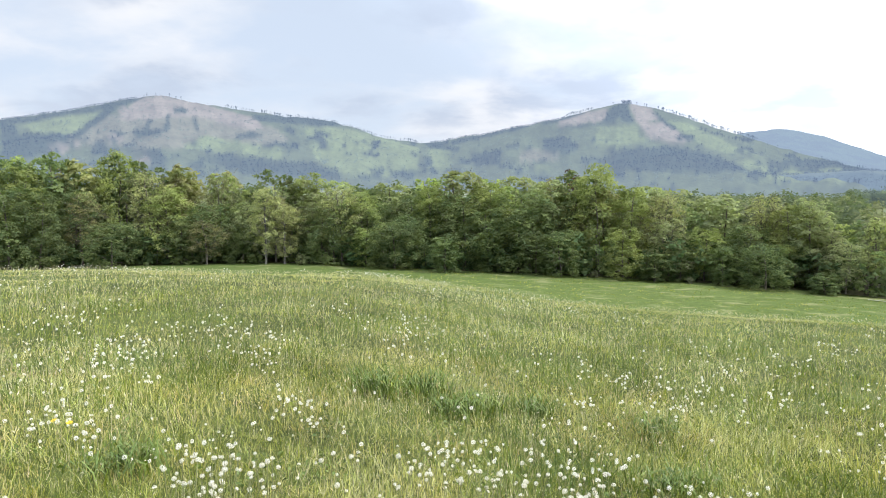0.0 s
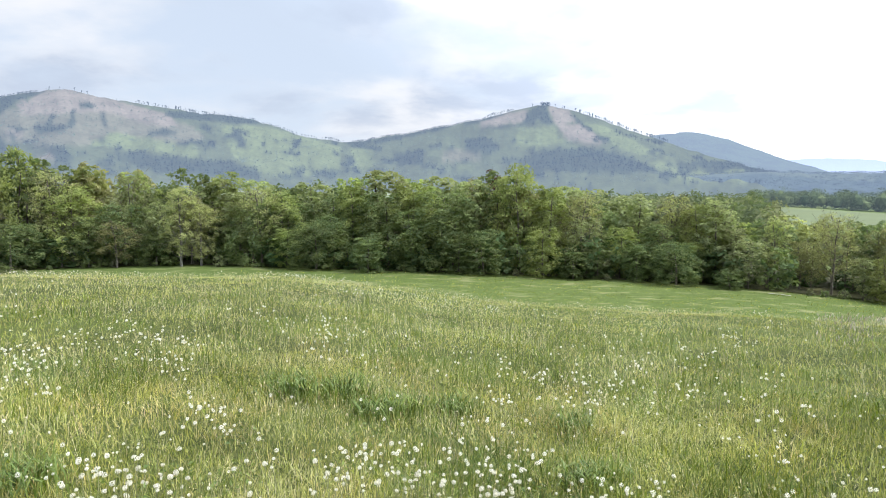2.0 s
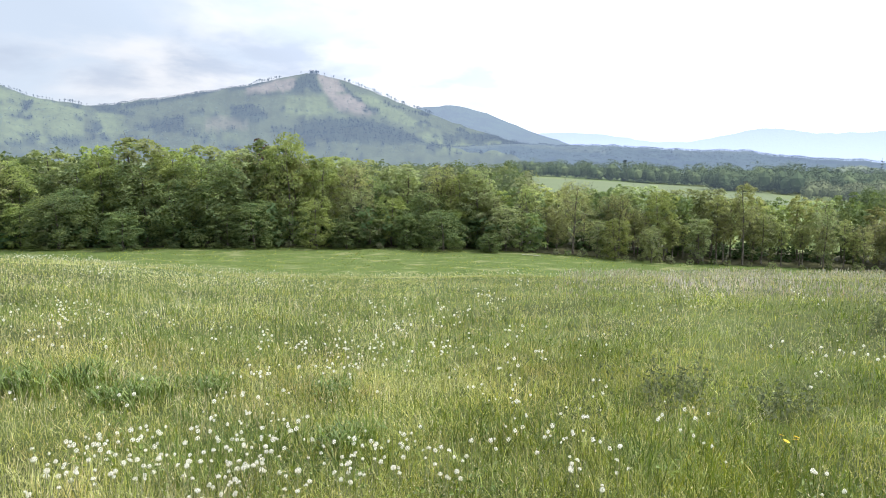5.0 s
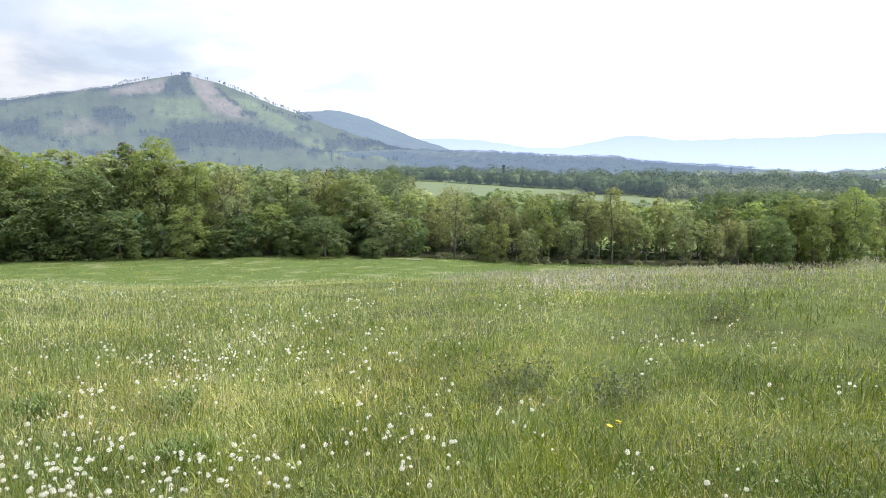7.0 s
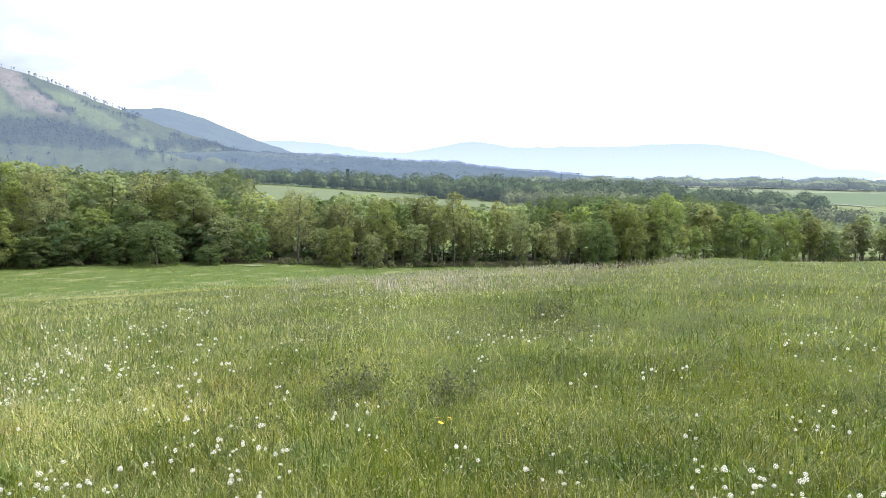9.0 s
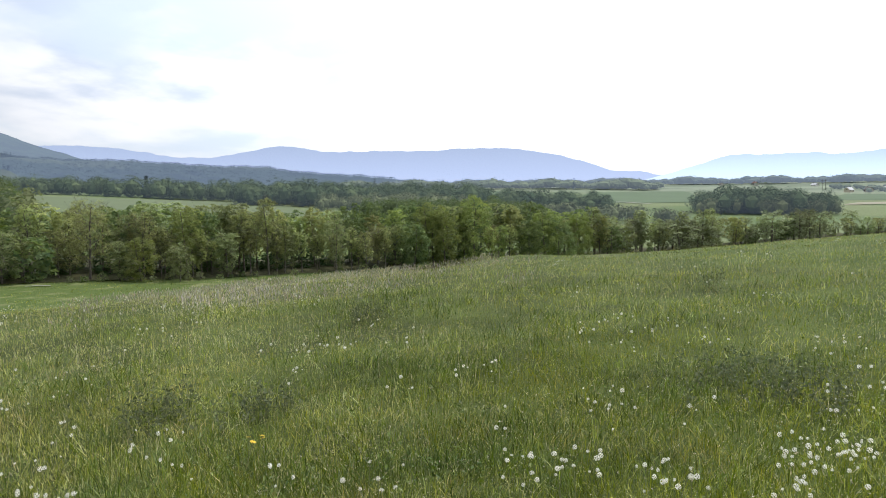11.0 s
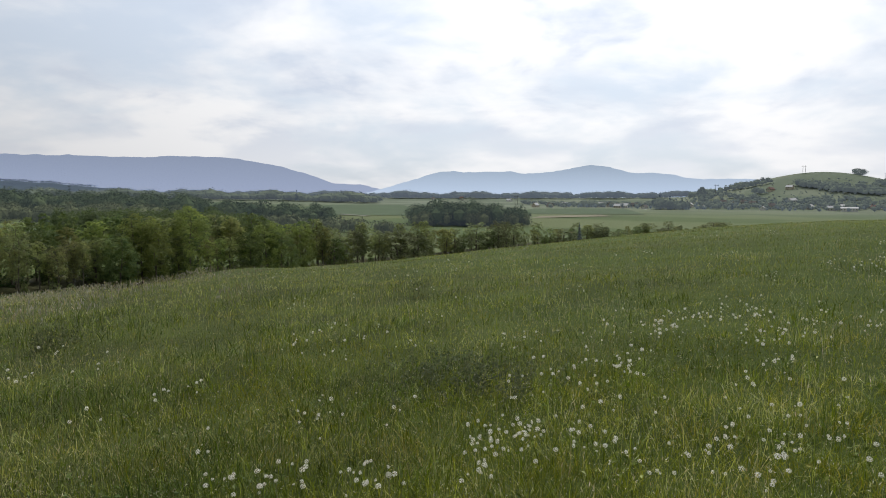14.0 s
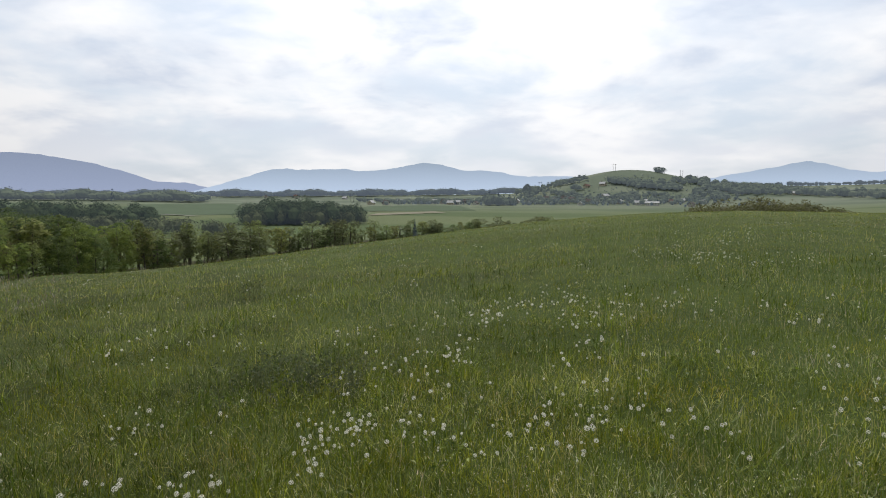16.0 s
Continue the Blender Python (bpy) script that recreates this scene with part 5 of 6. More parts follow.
def make_house(w, d, h, wall, roof, pitch=0.8):
    """A gabled house: walls with gable ends, a roof with eaves, chimney, door and windows."""
    root = new("house")
    up = d / 2 * pitch
    v = np.array([(-w / 2, -d / 2, -3), (w / 2, -d / 2, -3), (w / 2, d / 2, -3), (-w / 2, d / 2, -3), (-w / 2, -d / 2, h), (w / 2, -d / 2, h), (w / 2, d / 2, h), (-w / 2, d / 2, h), (-w / 2, 0, h + up), (w / 2, 0, h + up)])
    quads, tris = np.array([(0, 1, 5, 4), (2, 3, 7, 6), (1, 2, 6, 5), (3, 0, 4, 7)]), np.array([(5, 6, 9), (7, 4, 8)])
    part("wall", mesh_of("wall", v, [quads, tris]), wall, root)
    e, t = 0.6, 0.3
    ridge_z, eave_z = h + up + t, h - e * pitch + t
    prof = [(-d / 2 - e, eave_z - t), (-d / 2 - e, eave_z), (0, ridge_z), (d / 2 + e, eave_z), (d / 2 + e, eave_z - t), (0, ridge_z - t)]
    v = np.array([(x, y, z) for x in (-w / 2 - e, w / 2 + e) for y, z in prof])
    sides = np.array([(i, (i + 1) % 6, 6 + (i + 1) % 6, 6 + i) for i in range(6)])
    ends = np.array([(0, 1, 2, 5), (5, 2, 3, 4), (6, 11, 8, 7), (11, 10, 9, 8)])
    top = part("roof", mesh_of("roof", v, [sides, ends]), roof, root)
    part("chimney", mesh_of("chimney", *box(w * 0.2, w * 0.2 + 0.7, -0.35, 0.35, h + up - 0.5, h + up + 1.3)), M_ROOFS[0], top)
    for s in (-1, 1):
        for x in np.linspace(-w / 2 + 1.4, w / 2 - 1.4, max(2, int(w / 3.2))):
            y = s * d / 2
            part("window", mesh_of("window", *box(x - 0.6, x + 0.6, min(y, y + s * 0.06), max(y, y + s * 0.06), h * 0.42, h * 0.42 + 1.3)), M_PANE, root)
        x = s * w / 2
        part("window", mesh_of("window", *box(min(x, x + s * 0.06), max(x, x + s * 0.06), -0.6, 0.6, h * 0.95, h * 0.95 + 1.2)), M_PANE, root)
    part("door", mesh_of("door", *box(-0.5, 0.5, -d / 2 - 0.08, -d / 2, 0, 2.05)), M_POST, root)
    return root


def build_village():
    rng = np.random.default_rng(44)
    spots = [(az, rng.uniform(-1.0, -0.62)) for az in (97.2, 98.4, 99.6, 102.6, 103.3, 103.9, 104.5, 105.2, 106.0)]
    spots += [(az, rng.uniform(-1.15, -0.75)) for az in (108.6, 111.9, 112.6, 113.4, 114.0, 114.7, 115.3, 116.0, 116.7, 117.9, 118.6, 119.3, 121.9, 122.6, 123.4)]
    spots += [(88.6, -0.1), (91.0, -0.15), (95.0, -0.3), (115.2, 0.55), (116.5, 0.7), (109.5, -0.9), (110.4, -1.0), (120.0, -1.0), (124.2, -0.8)]
    for az, el in spots:
        r = rng.uniform(1030, 1190) if el < -0.5 else land_at(az, el, 900, 1600)[3]
        x, y = polar(az, r)
        h = make_house(rng.uniform(7.5, 12), rng.uniform(6.5, 8.5), rng.uniform(2.8, 4.8), M_WALLS[(0, 0, 1, 2)[rng.integers(4)]], M_ROOFS[(1, 3, 1, 0, 3, 1, 3)[rng.integers(7)]])
        h.matrix_basis = pose(x, y, float(ground_z(x, y)), 0, 0, rng.uniform(0, 180))
        tagged(h, "small village house with pale walls and a gabled roof", "house", "houses of the village")
    hall = make_house(20, 11, 4.2, M_WALLS[0], M_ROOFS[3], 0.3)
    x, y = polar(120.4, 1055)
    hall.matrix_basis = pose(x, y, float(ground_z(x, y)) + 0.5, 0, 0, 60)
    tagged(hall, "long low hall with a bright metal roof", "hall")
    for az, r, w in ((126.2, 1330, 14), (127.0, 1350, 18), (130.8, 1380, 13), (131.8, 1400, 11)):
        barn = make_house(w, 9, 3.6, M_WALLS[0 if w > 13 else 1], M_ROOFS[2 if w > 13 else 3], 0.6)
        x, y = polar(az, r)
        barn.matrix_basis = pose(x, y, float(ground_z(x, y)), 0, 0, -az + 8)
        tagged(barn, "long farm building with pale walls and a light roof", "barn", "farm buildings")


build_village()


def make_pole_pair(height):
    root = new("power_pole")
    for s in (-2.2, 2.2):
        v, f = tube([(s, 0, -1), (s, 0, height / 2), (s, 0, height)], [0.32, 0.28, 0.22], 6)
        part("post", mesh_of("post", v, f, True), M_POST, root)
    part("crossarm", mesh_of("crossarm", *box(-4.2, 4.2, -0.2, 0.2, height - 2.2, height - 1.8)), M_POST, root)
    return root


for az, r, h in ((117.4, 1450, 15), (111.4, 1350, 20), (122.6, 1450, 15), (95.6, 1230, 17)):
    x, y = polar(az, r)
    p = make_pole_pair(h)
    p.matrix_basis = pose(x, y, float(ground_z(x, y)), 0, 0, -az)
    tagged(p, "twin-post wooden power pole standing on the hill", "pole", "power poles")

# ---- meadow ----
def scatter(rng, count, r0, r1, az0=-42.0, az1=146.0, power=0.0):
    """Places on the meadow, thinning out with the distance."""
    t = rng.uniform(0, 1, count)
    r = r0 * (r1 / r0) ** t if power == 0 else (r0 ** power + t * (r1 ** power - r0 ** power)) ** (1 / power)
    return polar(rng.uniform(az0, az1, count), r) + (r,)


def blades(rng, x, y, height, width, lean=0.35, bent=True):
    """Grass blades: tapered, leaning and bent over; one strip of two faces each, or a single spike far off."""
    k = len(x)
    z = ground_z(x, y) - 0.01
    a, b = rng.uniform(0, 2 * math.pi, k), rng.uniform(0, 2 * math.pi, k)
    side = np.stack([np.cos(a), np.sin(a), np.zeros(k)], 1) * (width / 2)[:, None]
    tilt = np.abs(rng.normal(size=k)) * lean
    way = np.stack([np.cos(b) * np.sin(tilt), np.sin(b) * np.sin(tilt), np.cos(tilt)], 1)
    base = np.stack([x, y, z], 1)
    if not bent:
        v = np.stack([base - side, base + side, base + way * height[:, None]], 1)
        return v.reshape(-1, 3), [np.arange(3 * k).reshape(-1, 3)]
    mid = base + way * (height * 0.55)[:, None]
    curl = np.stack([np.cos(b), np.sin(b), -0.35 * np.ones(k)], 1) * (height * rng.uniform(0.0, 0.28, k))[:, None]
    tip = base + way * height[:, None] + curl
    v = np.stack([base - side * 0.8, base + side * 0.8, mid + side, mid - side, tip], 1)
    o = 5 * np.arange(k)[:, None]
    return v.reshape(-1, 3), [o + np.array([0, 1, 2, 3]), o + np.array([3, 2, 4])]


def growth(x, y):
    """How tall and thick the sward stands, about 1."""
    return 0.55 + 0.55 * lattice(x, y, 0.5, 3) + 0.45 * lattice(x, y, 2.1, 4)


def fresh(rng, x, y):
    """Which blades belong to the fresh green part of the meadow; the rest is drier."""
    az = np.degrees(np.arctan2(x, y))
    share = np.interp(az, (-40, 25, 45, 58, 70, 100, 118, 140), (0.1, 0.14, 0.3, 0.66, 0.8, 0.84, 0.92, 0.92))
    return share + 0.5 * (lattice(x, y, 1.3, 41) + lattice(x, y, 0.4, 42) - 1) > rng.uniform(0, 1, len(x))


def stuff(name, label, mat, pieces):
    vs, fs, o = [], [], 0
    for v, groups in pieces:
        vs.append(v)
        fs += [g + o for g in groups]
        o += len(v)
    ob = part(name, mesh_of(name, np.concatenate(vs), fs), mat)
    return tagged(ob, label, "grass", kind="stuff")


def build_grass():
    rng = np.random.default_rng(21)
    x, y, r = scatter(rng, 105000, 1.9, 6.5)
    x1, y1, r1 = scatter(rng, 400000, 5.5, 80.0)
    x2, y2, r2 = scatter(rng, 190000, 1.9, 8.0)
    here, there, between = fresh(rng, x, y), fresh(rng, x1, y1), fresh(rng, x2, y2)
    sward = []
    for near, far, fill in ((here, there, between), (~here, ~there, ~between)):
        u, v, d = x[near], y[near], r[near]
        close = blades(rng, u, v, 0.095 * growth(u, v) * rng.uniform(0.35, 1.4, len(u)), 0.0027 * (0.7 + d / 7), 0.8)
        u, v, d = x2[fill], y2[fill], r2[fill]
        fine = blades(rng, u, v, 0.08 * growth(u, v) * rng.uniform(0.35, 1.3, len(u)), 0.0027 * (0.6 + d / 7), 0.7, False)
        u, v, d = x1[far], y1[far], r1[far]
        sward.append([close, fine, blades(rng, u, v, 0.066 * growth(u, v) * rng.uniform(0.35, 1.5, len(u)), 0.0036 * (d / 5.5) ** 0.85, 0.8 + 0.45 * np.clip((d - 6) / 16, 0, 1), False)])
    x, y, r = scatter(rng, 45000, 0.2, 32.0, 146, 318, 0.7)
    g = growth(x, y)
    behind = blades(rng, x, y, 0.14 * g * rng.uniform(0.5, 1.5, len(x)), 0.009 + 0.0018 * r, 0.6, False)
    x, y, r = scatter(rng, 30000, 0.2, 2.15, -42, 146, 1.8)
    under = blades(rng, x, y, 0.10 * rng.uniform(0.5, 1.5, len(x)), np.full(len(x), 0.007), 0.8, False)
    x, y, r = scatter(rng, 34000, 50.0, 108.0, -8, 62, 1.0)
    lower = blades(rng, x, y, 0.10 * rng.uniform(0.5, 1.5, len(x)), 0.0011 * r * rng.uniform(0.6, 1.3, len(x)), 0.7, False)
    # dry thatch low between the blades
    x, y, r = scatter(rng, 90000, 1.9, 9.0)
    keep = ~fresh(rng, x, y) & (lattice(x, y, 0.6, 51) + lattice(x, y, 1.9, 52) + rng.uniform(-0.3, 0.3, len(x)) > 0.95)
    x, y, r = x[keep], y[keep], r[keep]
    thatch = blades(rng, x, y, rng.uniform(0.05, 0.12, len(x)), 0.003 * (0.7 + r / 7), 1.0, False)
    stuff("thatch", "pale dry thatch between the grass blades", M_STRAW, [thatch])
    stuff("grass", "spring meadow grass with fresh and dry blades", M_GRASS, sward[1] + [behind, under])
    stuff("fresh_grass", "fresh deep green grass of the meadow", M_FRESH, sward[0] + [lower])

    # lusher, darker, longer tufts in patches
    x, y, r = scatter(rng, 95000, 1.9, 15.0)
    keep = lattice(x, y, 0.9, 8) * 0.55 + lattice(x, y, 0.33, 9) * 0.45 > 0.58
    x, y, r = x[keep], y[keep], r[keep]
    tall = blades(rng, x, y, 0.2 * rng.uniform(0.4, 1.3, len(x)), 0.0038 * (0.6 + r / 6), 0.85)
    stuff("lush_grass", "tufts of long dark green grass in the meadow", M_LUSH, [tall])

    # single long narrow blades, coloured pale to stand in for glints
    x, y, r = scatter(rng, 64000, 1.9, 30.0)
    keep = lattice(x, y, 0.7, 81) * 0.5 + lattice(x, y, 2.4, 82) * 0.5 + rng.uniform(-0.3, 0.3, len(x)) > np.interp(np.degrees(np.arctan2(x, y)), (15, 40, 85, 110, 120), (0.6, 0.5, 0.48, 0.62, 0.78))
    x, y, r = x[keep], y[keep], r[keep]
    glints = blades(rng, x, y, rng.uniform(0.09, 0.2, len(x)), 0.0021 * (0.6 + r / 6), 0.85)
    stuff("bright_grass", "long narrow grass blades coloured pale as painted glints among the rest", M_GLINT, [glints])

    # thin dry stems with small seed heads
    x, y, r = scatter(rng, 60000, 2.2, 42.0)
    keep = lattice(x, y, 0.8, 12) * 0.5 + lattice(x, y, 2.6, 13) * 0.5 + rng.uniform(-0.22, 0.22, len(x)) > np.interp(np.degrees(np.arctan2(x, y)), (20, 55, 100, 120), (0.5, 0.68, 0.66, 0.6))
    x, y, r = x[keep], y[keep], r[keep]
    k = len(x)
    h = rng.uniform(0.13, 0.30, k) * (1 - 0.3 * np.clip((r - 8) / 20, 0, 1))
    w = 0.0012 * (1 + r / 5)
    stem = blades(rng, x, y, h, w, 0.4, False)
    tips = stem[0].reshape(-1, 3, 3)[:, 2]
    a = rng.uniform(0, math.pi, k)
    s = np.stack([np.cos(a), np.sin(a), np.zeros(k)], 1) * (w * 1.5)[:, None]
    up = np.array([0, 0, 1.0]) * ((0.005 + 0.009 * rng.uniform(0, 1, k)) * (1 + r / 30))[:, None] + rng.normal(size=(k, 3)) * 0.006
    heads = np.stack([tips - up * 0.7, tips + s, tips + up, tips - s], 1).reshape(-1, 3)
    # pale scraps and tiny white flowers caught in the sward
    x, y, r = scatter(rng, 150000, 2.2, 30.0)
    keep = lattice(x, y, 1.1, 14) * 0.6 + lattice(x, y, 3.1, 15) * 0.4 + rng.uniform(-0.3, 0.3, len(x)) > np.interp(np.degrees(np.arctan2(x, y)), (20, 55, 100, 120), (0.48, 0.6, 0.6, 0.58))
    x, y, r = x[keep], y[keep], r[keep]
    q = len(x)
    c = np.stack([x, y, ground_z(x, y) + rng.uniform(0.08, 0.22, q)], 1)
    d1, d2 = rng.normal(size=(q, 3)), rng.normal(size=(q, 3))
    d1 *= (0.0062 * rng.uniform(0.5, 1.3, q) * (0.7 + r / 12) / np.linalg.norm(d1, axis=1))[:, None]
    d2 *= (0.0042 * (0.7 + r / 12) / np.linalg.norm(d2, axis=1))[:, None]
    scraps = np.stack([c - d1, c + d2, c + d1], 1).reshape(-1, 3)
    x, y, rb = scatter(rng, 17000, 13.0, 38.0, 38.0, 76.0, 1.0)
    az = np.degrees(np.arctan2(x, y))
    keep = lattice(x, y, 1.6, 61) * 0.6 + lattice(x, y, 0.5, 62) * 0.4 > 0.44 + 0.2 * ((az - 55) / 16) ** 2 + rng.uniform(-0.14, 0.14, len(x))
    x, y, rb = x[keep], y[keep], rb[keep]
    kb = len(x)
    brow = blades(rng, x, y, rng.uniform(0.14, 0.38, kb), 0.003 * (0.5 + rb / 30), 0.22, False)
    tips = brow[0].reshape(-1, 3, 3)[:, 2]
    a = rng.uniform(0, math.pi, kb)
    s = np.stack([np.cos(a), np.sin(a), np.zeros(kb)], 1) * 0.013
    up = np.array([0, 0, 1.0]) * rng.uniform(0.025, 0.06, kb)[:, None] + rng.normal(size=(kb, 3)) * 0.012
    plumes = np.stack([tips - up, tips + s, tips + up, tips - s], 1).reshape(-1, 3)
    stuff("brow_grass", "tall purplish seeding grass along the meadow's brow", M_PLUME, [brow, (plumes, [np.arange(4 * kb).reshape(-1, 4)])])
    stuff("seed_grass", "thin dry grass stems with pale seed heads", M_STRAW, [stem, (heads, [np.arange(4 * k).reshape(-1, 4)])])
    stuff("dry_scraps", "pale dry scraps and tiny white flowers in the grass", M_SCRAP, [(scraps, [np.arange(3 * q).reshape(-1, 3)])])

    # broad low leaves of meadow herbs near the ground
    x, y, r = scatter(rng, 22000, 2.0, 14.0)
    keep = lattice(x, y, 0.45, 18) > 0.5
    x, y = x[keep], y[keep]
    spots = np.stack([x, y, ground_z(x, y) + rng.uniform(0.02, 0.1, len(x))], 1)
    v, f = leaves(rng, spots, 0.017)
    stuff("meadow_herbs", "small broad leaves of herbs low in the grass", M_LUSH, [(v, [f])])


build_grass()


M_WEED = leaf_material("weed_leaves", (0.062, 0.078, 0.042), (0.18, 0.195, 0.11), 0.35)


def make_weed(seed, width, height, stems):
    """A clump of taller weeds: thin bent stems with small narrow leaves."""
    rng = np.random.default_rng(seed)
    root = new("weed_clump")
    wood, spots = [], []
    for k in range(stems):
        o = rng.normal(size=2) * width * 0.28
        h = height * rng.uniform(0.55, 1.1)
        d = rng.normal(size=2) * 0.22 * h
        p = np.array([(o[0], o[1], -0.02), (o[0] + d[0] * 0.3, o[1] + d[1] * 0.3, h * 0.5), (o[0] + d[0], o[1] + d[1], h)])
        wood.append(tube(p, [0.003, 0.0024, 0.001], 4))
        t = rng.uniform(0.1, 1.0, 18)
        spots.append(np.column_stack([np.interp(t, (0, 0.5, 1), p[:, i]) for i in range(3)]) + rng.normal(size=(18, 3)) * 0.025)
    v, f = join(wood)
    tagged(part("stem", mesh_of("stem", v, f, True), M_STEM, root), kind="stuff")
    v, f = leaves(rng, np.concatenate(spots), 0.017, None, 0.5, True)
    tagged(part("foliage", mesh_of("weed_leaves", v, f), M_WEED, root), kind="stuff")
    return tagged(root, "clump of taller grey-green weeds in the meadow", "weed", "weed clumps in the meadow")


M_STEM = plain_material("dandelion_stem", (0.20, 0.21, 0.09), 0.6, 30.0)
for i, (x, y, w, h, k) in enumerate(((9.15, 4.72, 0.7, 0.32, 46), (12.8, 0.2, 0.5, 0.5, 20), (5.9, -0.8, 1.1, 0.26, 70), (4.2, 3.6, 0.9, 0.28, 50), (4.6, 3.0, 0.5, 0.2, 30), (6.6, -0.4, 0.8, 0.22, 40))):
    make_weed(300 + i, w, h, k).location = (x, y, float(ground_z(x, y)))


def make_tuft(seed, width, height, count):
    """A tuft of long broad blades bent over to all sides."""
    rng = np.random.default_rng(seed)
    k = count
    b = rng.uniform(0, 2 * math.pi, k)
    out = np.stack([np.cos(b), np.sin(b), np.zeros(k)], 1)
    side = np.stack([-np.sin(b), np.cos(b), np.zeros(k)], 1) * 0.0045 * rng.uniform(0.6, 1.2, (k, 1))
    base = np.column_stack([rng.normal(size=(k, 2)) * width * 0.22, np.full(k, -0.02)])
    h = height * rng.uniform(0.5, 1.1, (k, 1))
    up = np.array([0, 0, 1.0])
    p1 = base + up * h * 0.7 + out * h * 0.22
    p2 = base + up * h + out * h * 0.6
    p3 = base + up * h * 0.85 + out * h * 1.05
    v = np.stack([base - side, base + side, p1 + side, p1 - side, p2 + side * 0.8, p2 - side * 0.8, p3], 1).reshape(-1, 3)
    o = 7 * np.arange(k)[:, None]
    root = new("grass_tuft")
    tagged(part("blade", mesh_of("tuft_blades", v, [o + np.array([0, 1, 2, 3]), o + np.array([3, 2, 4, 5]), o + np.array([5, 4, 6])]), M_LUSH, root), kind="stuff")
    return tagged(root, "tuft of long bent fresh green grass blades", "grass tuft", "grass tufts in the meadow")


for i, (x, y, w, h) in enumerate(((-0.35, 5.7, 0.6, 0.2), (0.1, 5.85, 0.6, 0.22), (0.55, 5.6, 0.6, 0.2), (0.3, 5.4, 0.5, 0.16), (1.0, 5.7, 0.5, 0.18), (2.0, 5.4, 0.5, 0.16), (-1.6, 3.7, 0.5, 0.18), (1.6, 4.0, 0.5, 0.17))):
    make_tuft(500 + i, w, h, 170).location = (x, y, float(ground_z(x, y)))


# dandelions
def fluff_material():
    m, n = material("dandelion_fluff")
    f = n.noise(place(n), 90.0, 3)
    col = n.mix(n.step(f, 0.35, 0.65), (0.76, 0.73, 0.64), (0.91, 0.88, 0.81))
    t = n.add("ShaderNodeBsdfTranslucent")
    n.put(t, 0, col)
    finish(n, mix_shader(n, 0.6, principled(n, col, 0.9, spec=0.05), t.outputs[0]))
    return m


M_FLUFF = fluff_material()
M_SEED = plain_material("dandelion_seeds", (0.17, 0.13, 0.08), 0.9, 40.0)
M_YELLOW = plain_material("dandelion_petals", (0.78, 0.52, 0.02), 0.6, 60.0)


def clock_mesh(rng, radius=0.019, spokes=96, bald=9.0):
    """The seed head: fine rays from the middle, each ending in a small flat parasol."""
    i = np.arange(spokes) + 0.5
    phi, th = np.arccos(1 - 1.86 * i / spokes), math.pi * (1 + 5 ** 0.5) * i
    d = np.stack([np.cos(th) * np.sin(phi), np.sin(th) * np.sin(phi), np.cos(phi)], 1)
    d += rng.normal(size=d.shape) * 0.09
    d = d[d @ rng.normal(size=3) < bald]
    spokes = len(d)
    d /= np.linalg.norm(d, axis=1)[:, None]
    a = np.cross(d, rng.normal(size=d.shape))
    a /= np.linalg.norm(a, axis=1)[:, None]
    b = np.cross(d, a)
    tip = d * radius * rng.uniform(0.9, 1.06, (spokes, 1))
    w = radius * 0.3
    ray = np.stack([tip * 0.25 - a * radius * 0.022, tip * 0.25 + a * radius * 0.022, tip], 1).reshape(-1, 3)
    hairs = []
    for q in np.arange(4) * math.pi / 2:
        way, across = a * math.cos(q) + b * math.sin(q), b * math.cos(q) - a * math.sin(q)
        end = tip + way * w * rng.uniform(0.7, 1.15, (spokes, 1)) + d * w * 0.35
        hairs.append(np.stack([tip - across * w * 0.15, tip + across * w * 0.15, end], 1).reshape(-1, 3))
    v = np.concatenate([ray] + hairs)
    return mesh_of("seed_head", v, np.arange(len(v)).reshape(-1, 3))


def stem_mesh(h, bend):
    v, f = tube([(0, 0, -h), (bend * 0.4, 0, -h * 0.5), (bend * 0.15, 0, -h * 0.15), (0, 0, 0)], [0.0026, 0.0023, 0.002, 0.002], 5)
    return mesh_of("stem", v, f, True)


def make_dandelion(rng, h, radius, bald):
    root = new("dandelion_clock")
    head = part("seed_head", clock_mesh(rng, radius, 140, bald), M_FLUFF, root, "white fluffy seed globe")
    v, f = ball(radius * 0.2)
    part("seed_cushion", mesh_of("seed_cushion", v, f, True), M_SEED, head, "brown seeds at the heart")
    part("stem", stem_mesh(h + 0.03, rng.uniform(-0.04, 0.04)), M_STEM, root)
    tagged(root, "dandelion gone to a white fluffy clock in the grass", "dandelion", "dandelion clocks in the meadow")
    return root


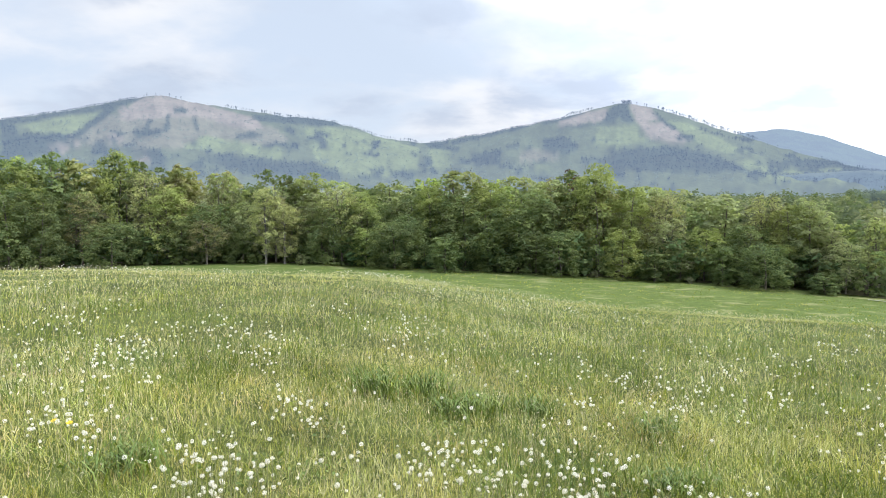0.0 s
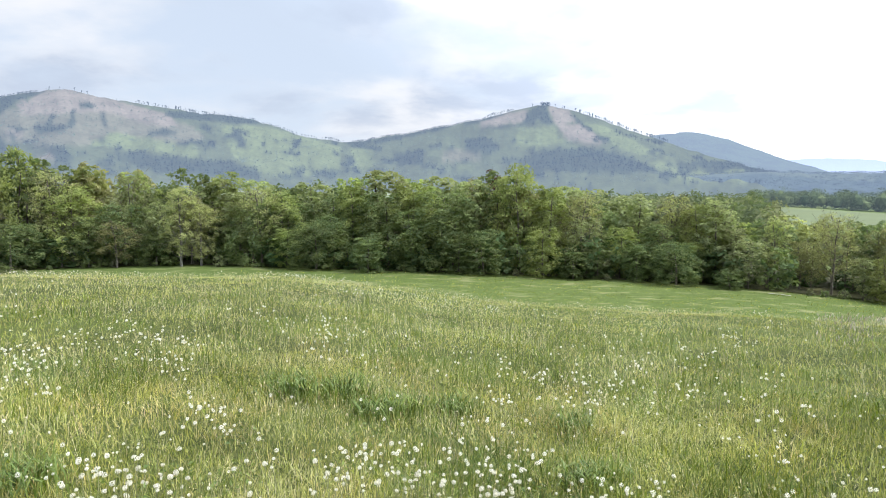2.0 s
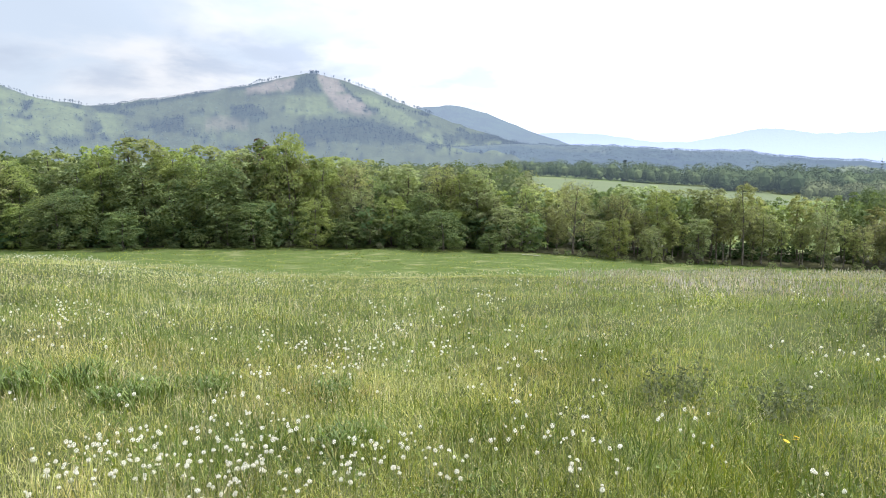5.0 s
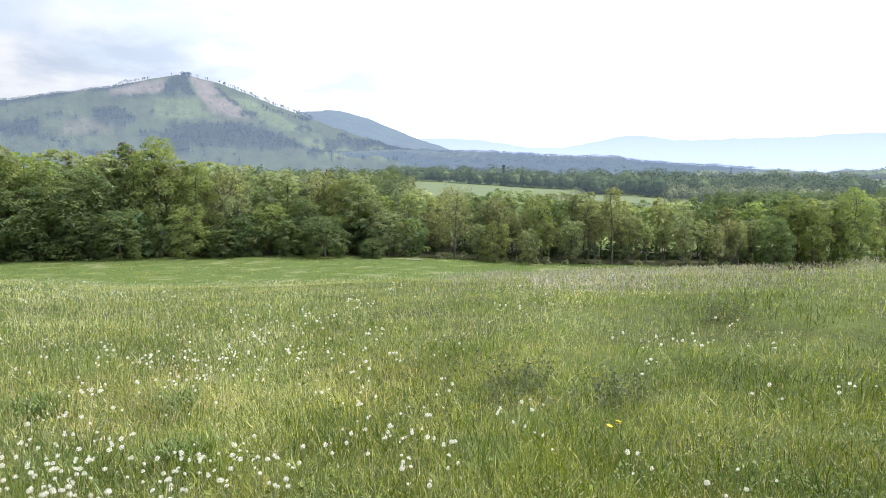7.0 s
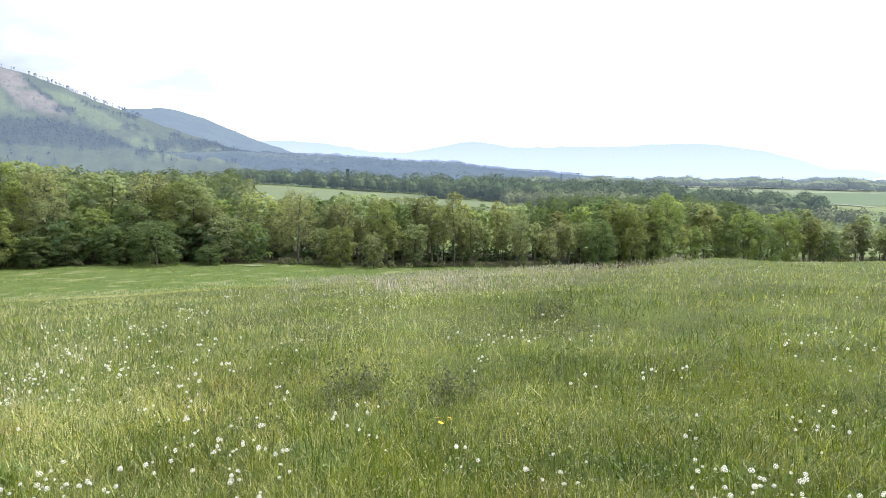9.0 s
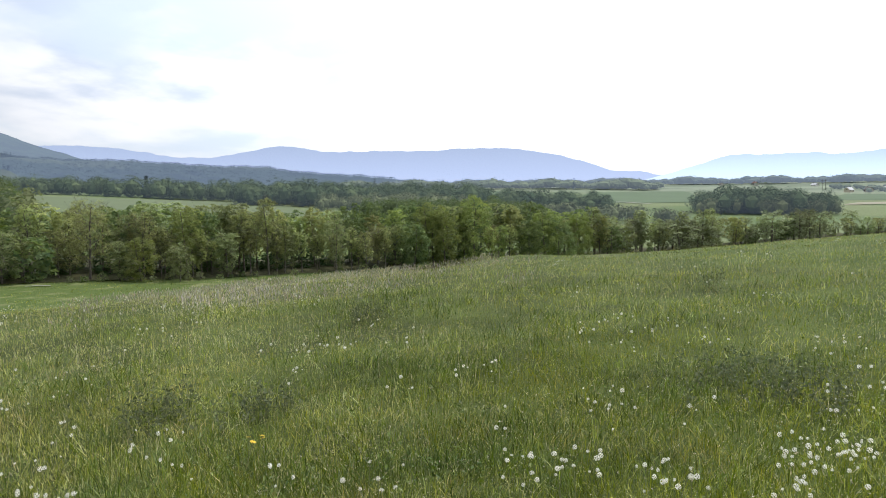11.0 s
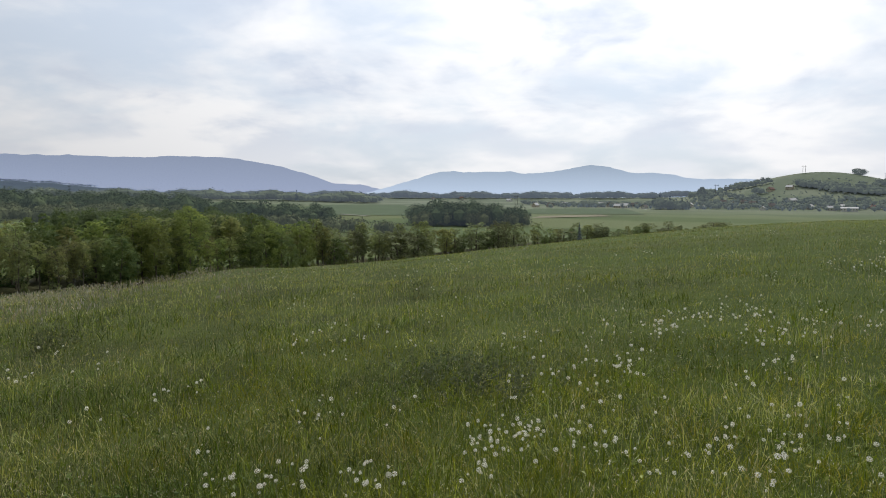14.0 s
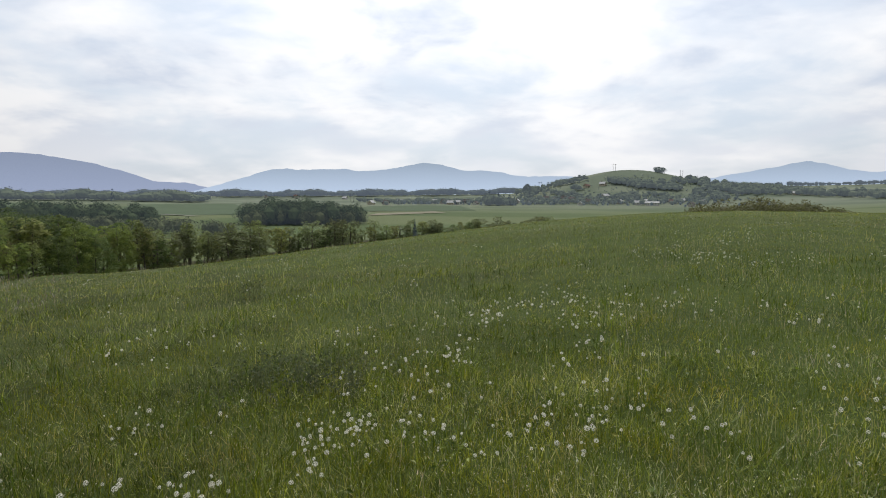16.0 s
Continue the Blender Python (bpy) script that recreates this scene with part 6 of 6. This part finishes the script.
# the thick groups: azimuth and its half width, distance and its half range, number
DRY_SIDE = (
    (-24, 2.8, 6.2, 0.8, 22), (-26.6, 2.4, 4.6, 0.5, 26), (-13.7, 3.2, 6.9, 1.0, 24), (-11.5, 0.8, 5.0, 0.5, 8), (-12.6, 2.0, 5.3, 1.0, 12), (-16.6, 4.6, 3.5, 0.32, 34), (-8.8, 0.8, 4.4, 0.2, 10),
    (1.7, 3.1, 3.6, 0.4, 20), (8, 7, 3.7, 0.45, 40), (20, 9, 3.8, 0.5, 46), (23, 9, 6.9, 1.3, 60), (17, 5, 5.6, 0.6, 20), (3, 4, 7.5, 1.0, 12), (38, 4, 4.2, 0.5, 14), (45, 3, 3.6, 0.3, 12),
    (30, 7, 3.6, 0.35, 22), (14, 9, 3.4, 0.3, 26), (36, 6, 5.6, 0.9, 22), (-19, 8, 8.2, 1.6, 30), (27, 10, 9.5, 1.5, 34), (47, 6, 5.2, 0.8, 12),
)
FRESH_SIDE = (
    (60, 10, 4.2, 0.7, 9), (75, 10, 5.0, 1.0, 10), (82, 3.5, 3.75, 0.25, 13), (91, 3, 3.8, 0.15, 9), (99.2, 2.6, 4.3, 0.22, 30), (98.8, 0.8, 3.9, 0.1, 8),
    (113.4, 5.2, 7.7, 0.7, 54), (121, 5, 8.2, 1.2, 18), (107, 4, 6.0, 0.6, 8), (114.5, 0.8, 4.5, 0.2, 7), (118, 1.2, 4.3, 0.2, 9), (110, 12, 3.9, 0.4, 12), (122, 5, 4.6, 0.6, 14), (130, 6, 7.5, 2.0, 20), (124, 5, 13.7, 1.5, 26),
)


def build_dandelions():
    rng = np.random.default_rng(33)
    xs, ys = [], []
    for az, half, r, deep, k in DRY_SIDE + FRESH_SIDE:
        q = max(2, int(k * 0.45))
        gx, gy = polar(az + rng.uniform(-half, half, q), r + rng.uniform(-deep, deep, q))
        pick = rng.integers(0, q, int(k * 1.5))
        xs.append(gx[pick] + rng.normal(size=len(pick)) * 0.06), ys.append(gy[pick] + rng.normal(size=len(pick)) * 0.06)
    x, y, r = scatter(rng, 2100, 2.6, 34.0)
    keep = (lattice(x, y, 2.4, 17) + rng.uniform(-0.25, 0.25, len(x)) > 0.58) & (rng.uniform(0, 1, len(x)) < np.clip((r - 1.5) / 7, 0.2, 1) * np.interp(np.degrees(np.arctan2(x, y)), (30, 50, 90, 105), (1, 0.25, 0.25, 0.8)))
    x, y = x[keep], y[keep]
    many = rng.integers(1, 8, len(x))
    x, y = np.repeat(x, many), np.repeat(y, many)
    xs.append(x + rng.normal(size=len(x)) * 0.12), ys.append(y + rng.normal(size=len(x)) * 0.12)
    x, y = np.concatenate(xs), np.concatenate(ys)
    r = np.hypot(x, y)
    keep = r > 2.2
    x, y, r = x[keep], y[keep], r[keep]
    order = np.argsort(r)
    z = ground_z(x, y) + rng.uniform(0.11, 0.27, len(x))
    protos = [make_dandelion(np.random.default_rng(50 + i), 0.3, 0.0082 + 0.0010 * i, (9.0, 0.9, 1.2, 9.0, 0.6, 9.0)[i]) for i in range(6)]
    for n, i in enumerate(order[:290]):
        m = Matrix.LocRotScale((x[i], y[i], z[i]), Euler((rng.normal() * 0.2, rng.normal() * 0.2, rng.uniform(0, 6))), (1, 1, 1) if n < 6 else (rng.uniform(0.85, 1.12), rng.uniform(0.85, 1.12), rng.uniform(0.8, 1.05)))
        if n < 6:
            protos[n].matrix_basis = m
        else:
            copy_thing(protos[n % 6], m)
    # the many further ones, lighter globes of parasols
    k = len(order) - 290
    c = np.stack([x, y, z], 1)[order[290:]]
    n = 18
    i = np.arange(n) + 0.5
    phi, th = np.arccos(1 - 1.9 * i / n), math.pi * (1 + 5 ** 0.5) * i
    d = np.stack([np.cos(th) * np.sin(phi), np.sin(th) * np.sin(phi), np.cos(phi)], 1)
    a = np.cross(d, (0.3, 0.9, 0.31))
    a /= np.linalg.norm(a, axis=1)[:, None]
    b = np.cross(d, a)
    globe = np.stack([d - 0.4 * a, d - 0.4 * b, d + 0.4 * a, d + 0.4 * b], 1).reshape(-1, 3)
    size = (0.0100 * rng.uniform(0.55, 1.3, k) * (1 + 0.014 * r[order[290:]]))[:, None, None]
    v = (c[:, None] + globe[None] * size * rng.uniform(0.8, 1.1, (k, 1, 3))).reshape(-1, 3)
    far = part("dandelion_clocks", mesh_of("dandelion_clocks", v, np.arange(4 * n * k).reshape(-1, 4)), M_FLUFF)
    tagged(far, "many more white dandelion clocks over the meadow", "dandelion", kind="stuff")


build_dandelions()


def make_flower(seed):
    """A yellow dandelion in bloom: a flat head of many narrow petals on a green cup and stem."""
    rng = np.random.default_rng(seed)
    root = new("dandelion_flower")
    k = 46
    a = np.arange(k) * 2.4
    rr = 0.006 + 0.013 * np.sqrt(np.arange(k) / k)
    d = np.stack([np.cos(a), np.sin(a), np.zeros(k)], 1)
    s = np.stack([-np.sin(a), np.cos(a), np.zeros(k)], 1) * 0.0022
    zz = np.array([0, 0, 1.0]) * (0.006 - 0.25 * rr[:, None])
    v = np.stack([d * 0.002 - s * 0.4, d * rr[:, None] - s + zz, d * rr[:, None] * 1.1 + zz * 1.1, d * rr[:, None] + s + zz], 1).reshape(-1, 3)
    part("petals", mesh_of("petals", v, np.arange(4 * k).reshape(-1, 4)), M_YELLOW, root, "bright yellow petals")
    v, f = ball(0.007, 1, (0, 0, -0.004))
    part("cup", mesh_of("cup", v, f, True), M_STEM, root)
    part("stem", stem_mesh(0.25, rng.uniform(-0.03, 0.03)), M_STEM, root)
    return tagged(root, "yellow dandelion in full bloom in the grass", "dandelion", "yellow dandelions")


for i, (x, y, h) in enumerate(((-2.10, 3.92, 0.2), (-2.0, 3.9, 0.2), (3.62, 2.30, 0.19), (3.68, 2.28, 0.21), (3.66, 2.36, 0.2), (3.72, 2.31, 0.18))):
    make_flower(400 + i).matrix_basis = pose(x, y, float(ground_z(x, y)) + h, 12, -14, 40 * i)
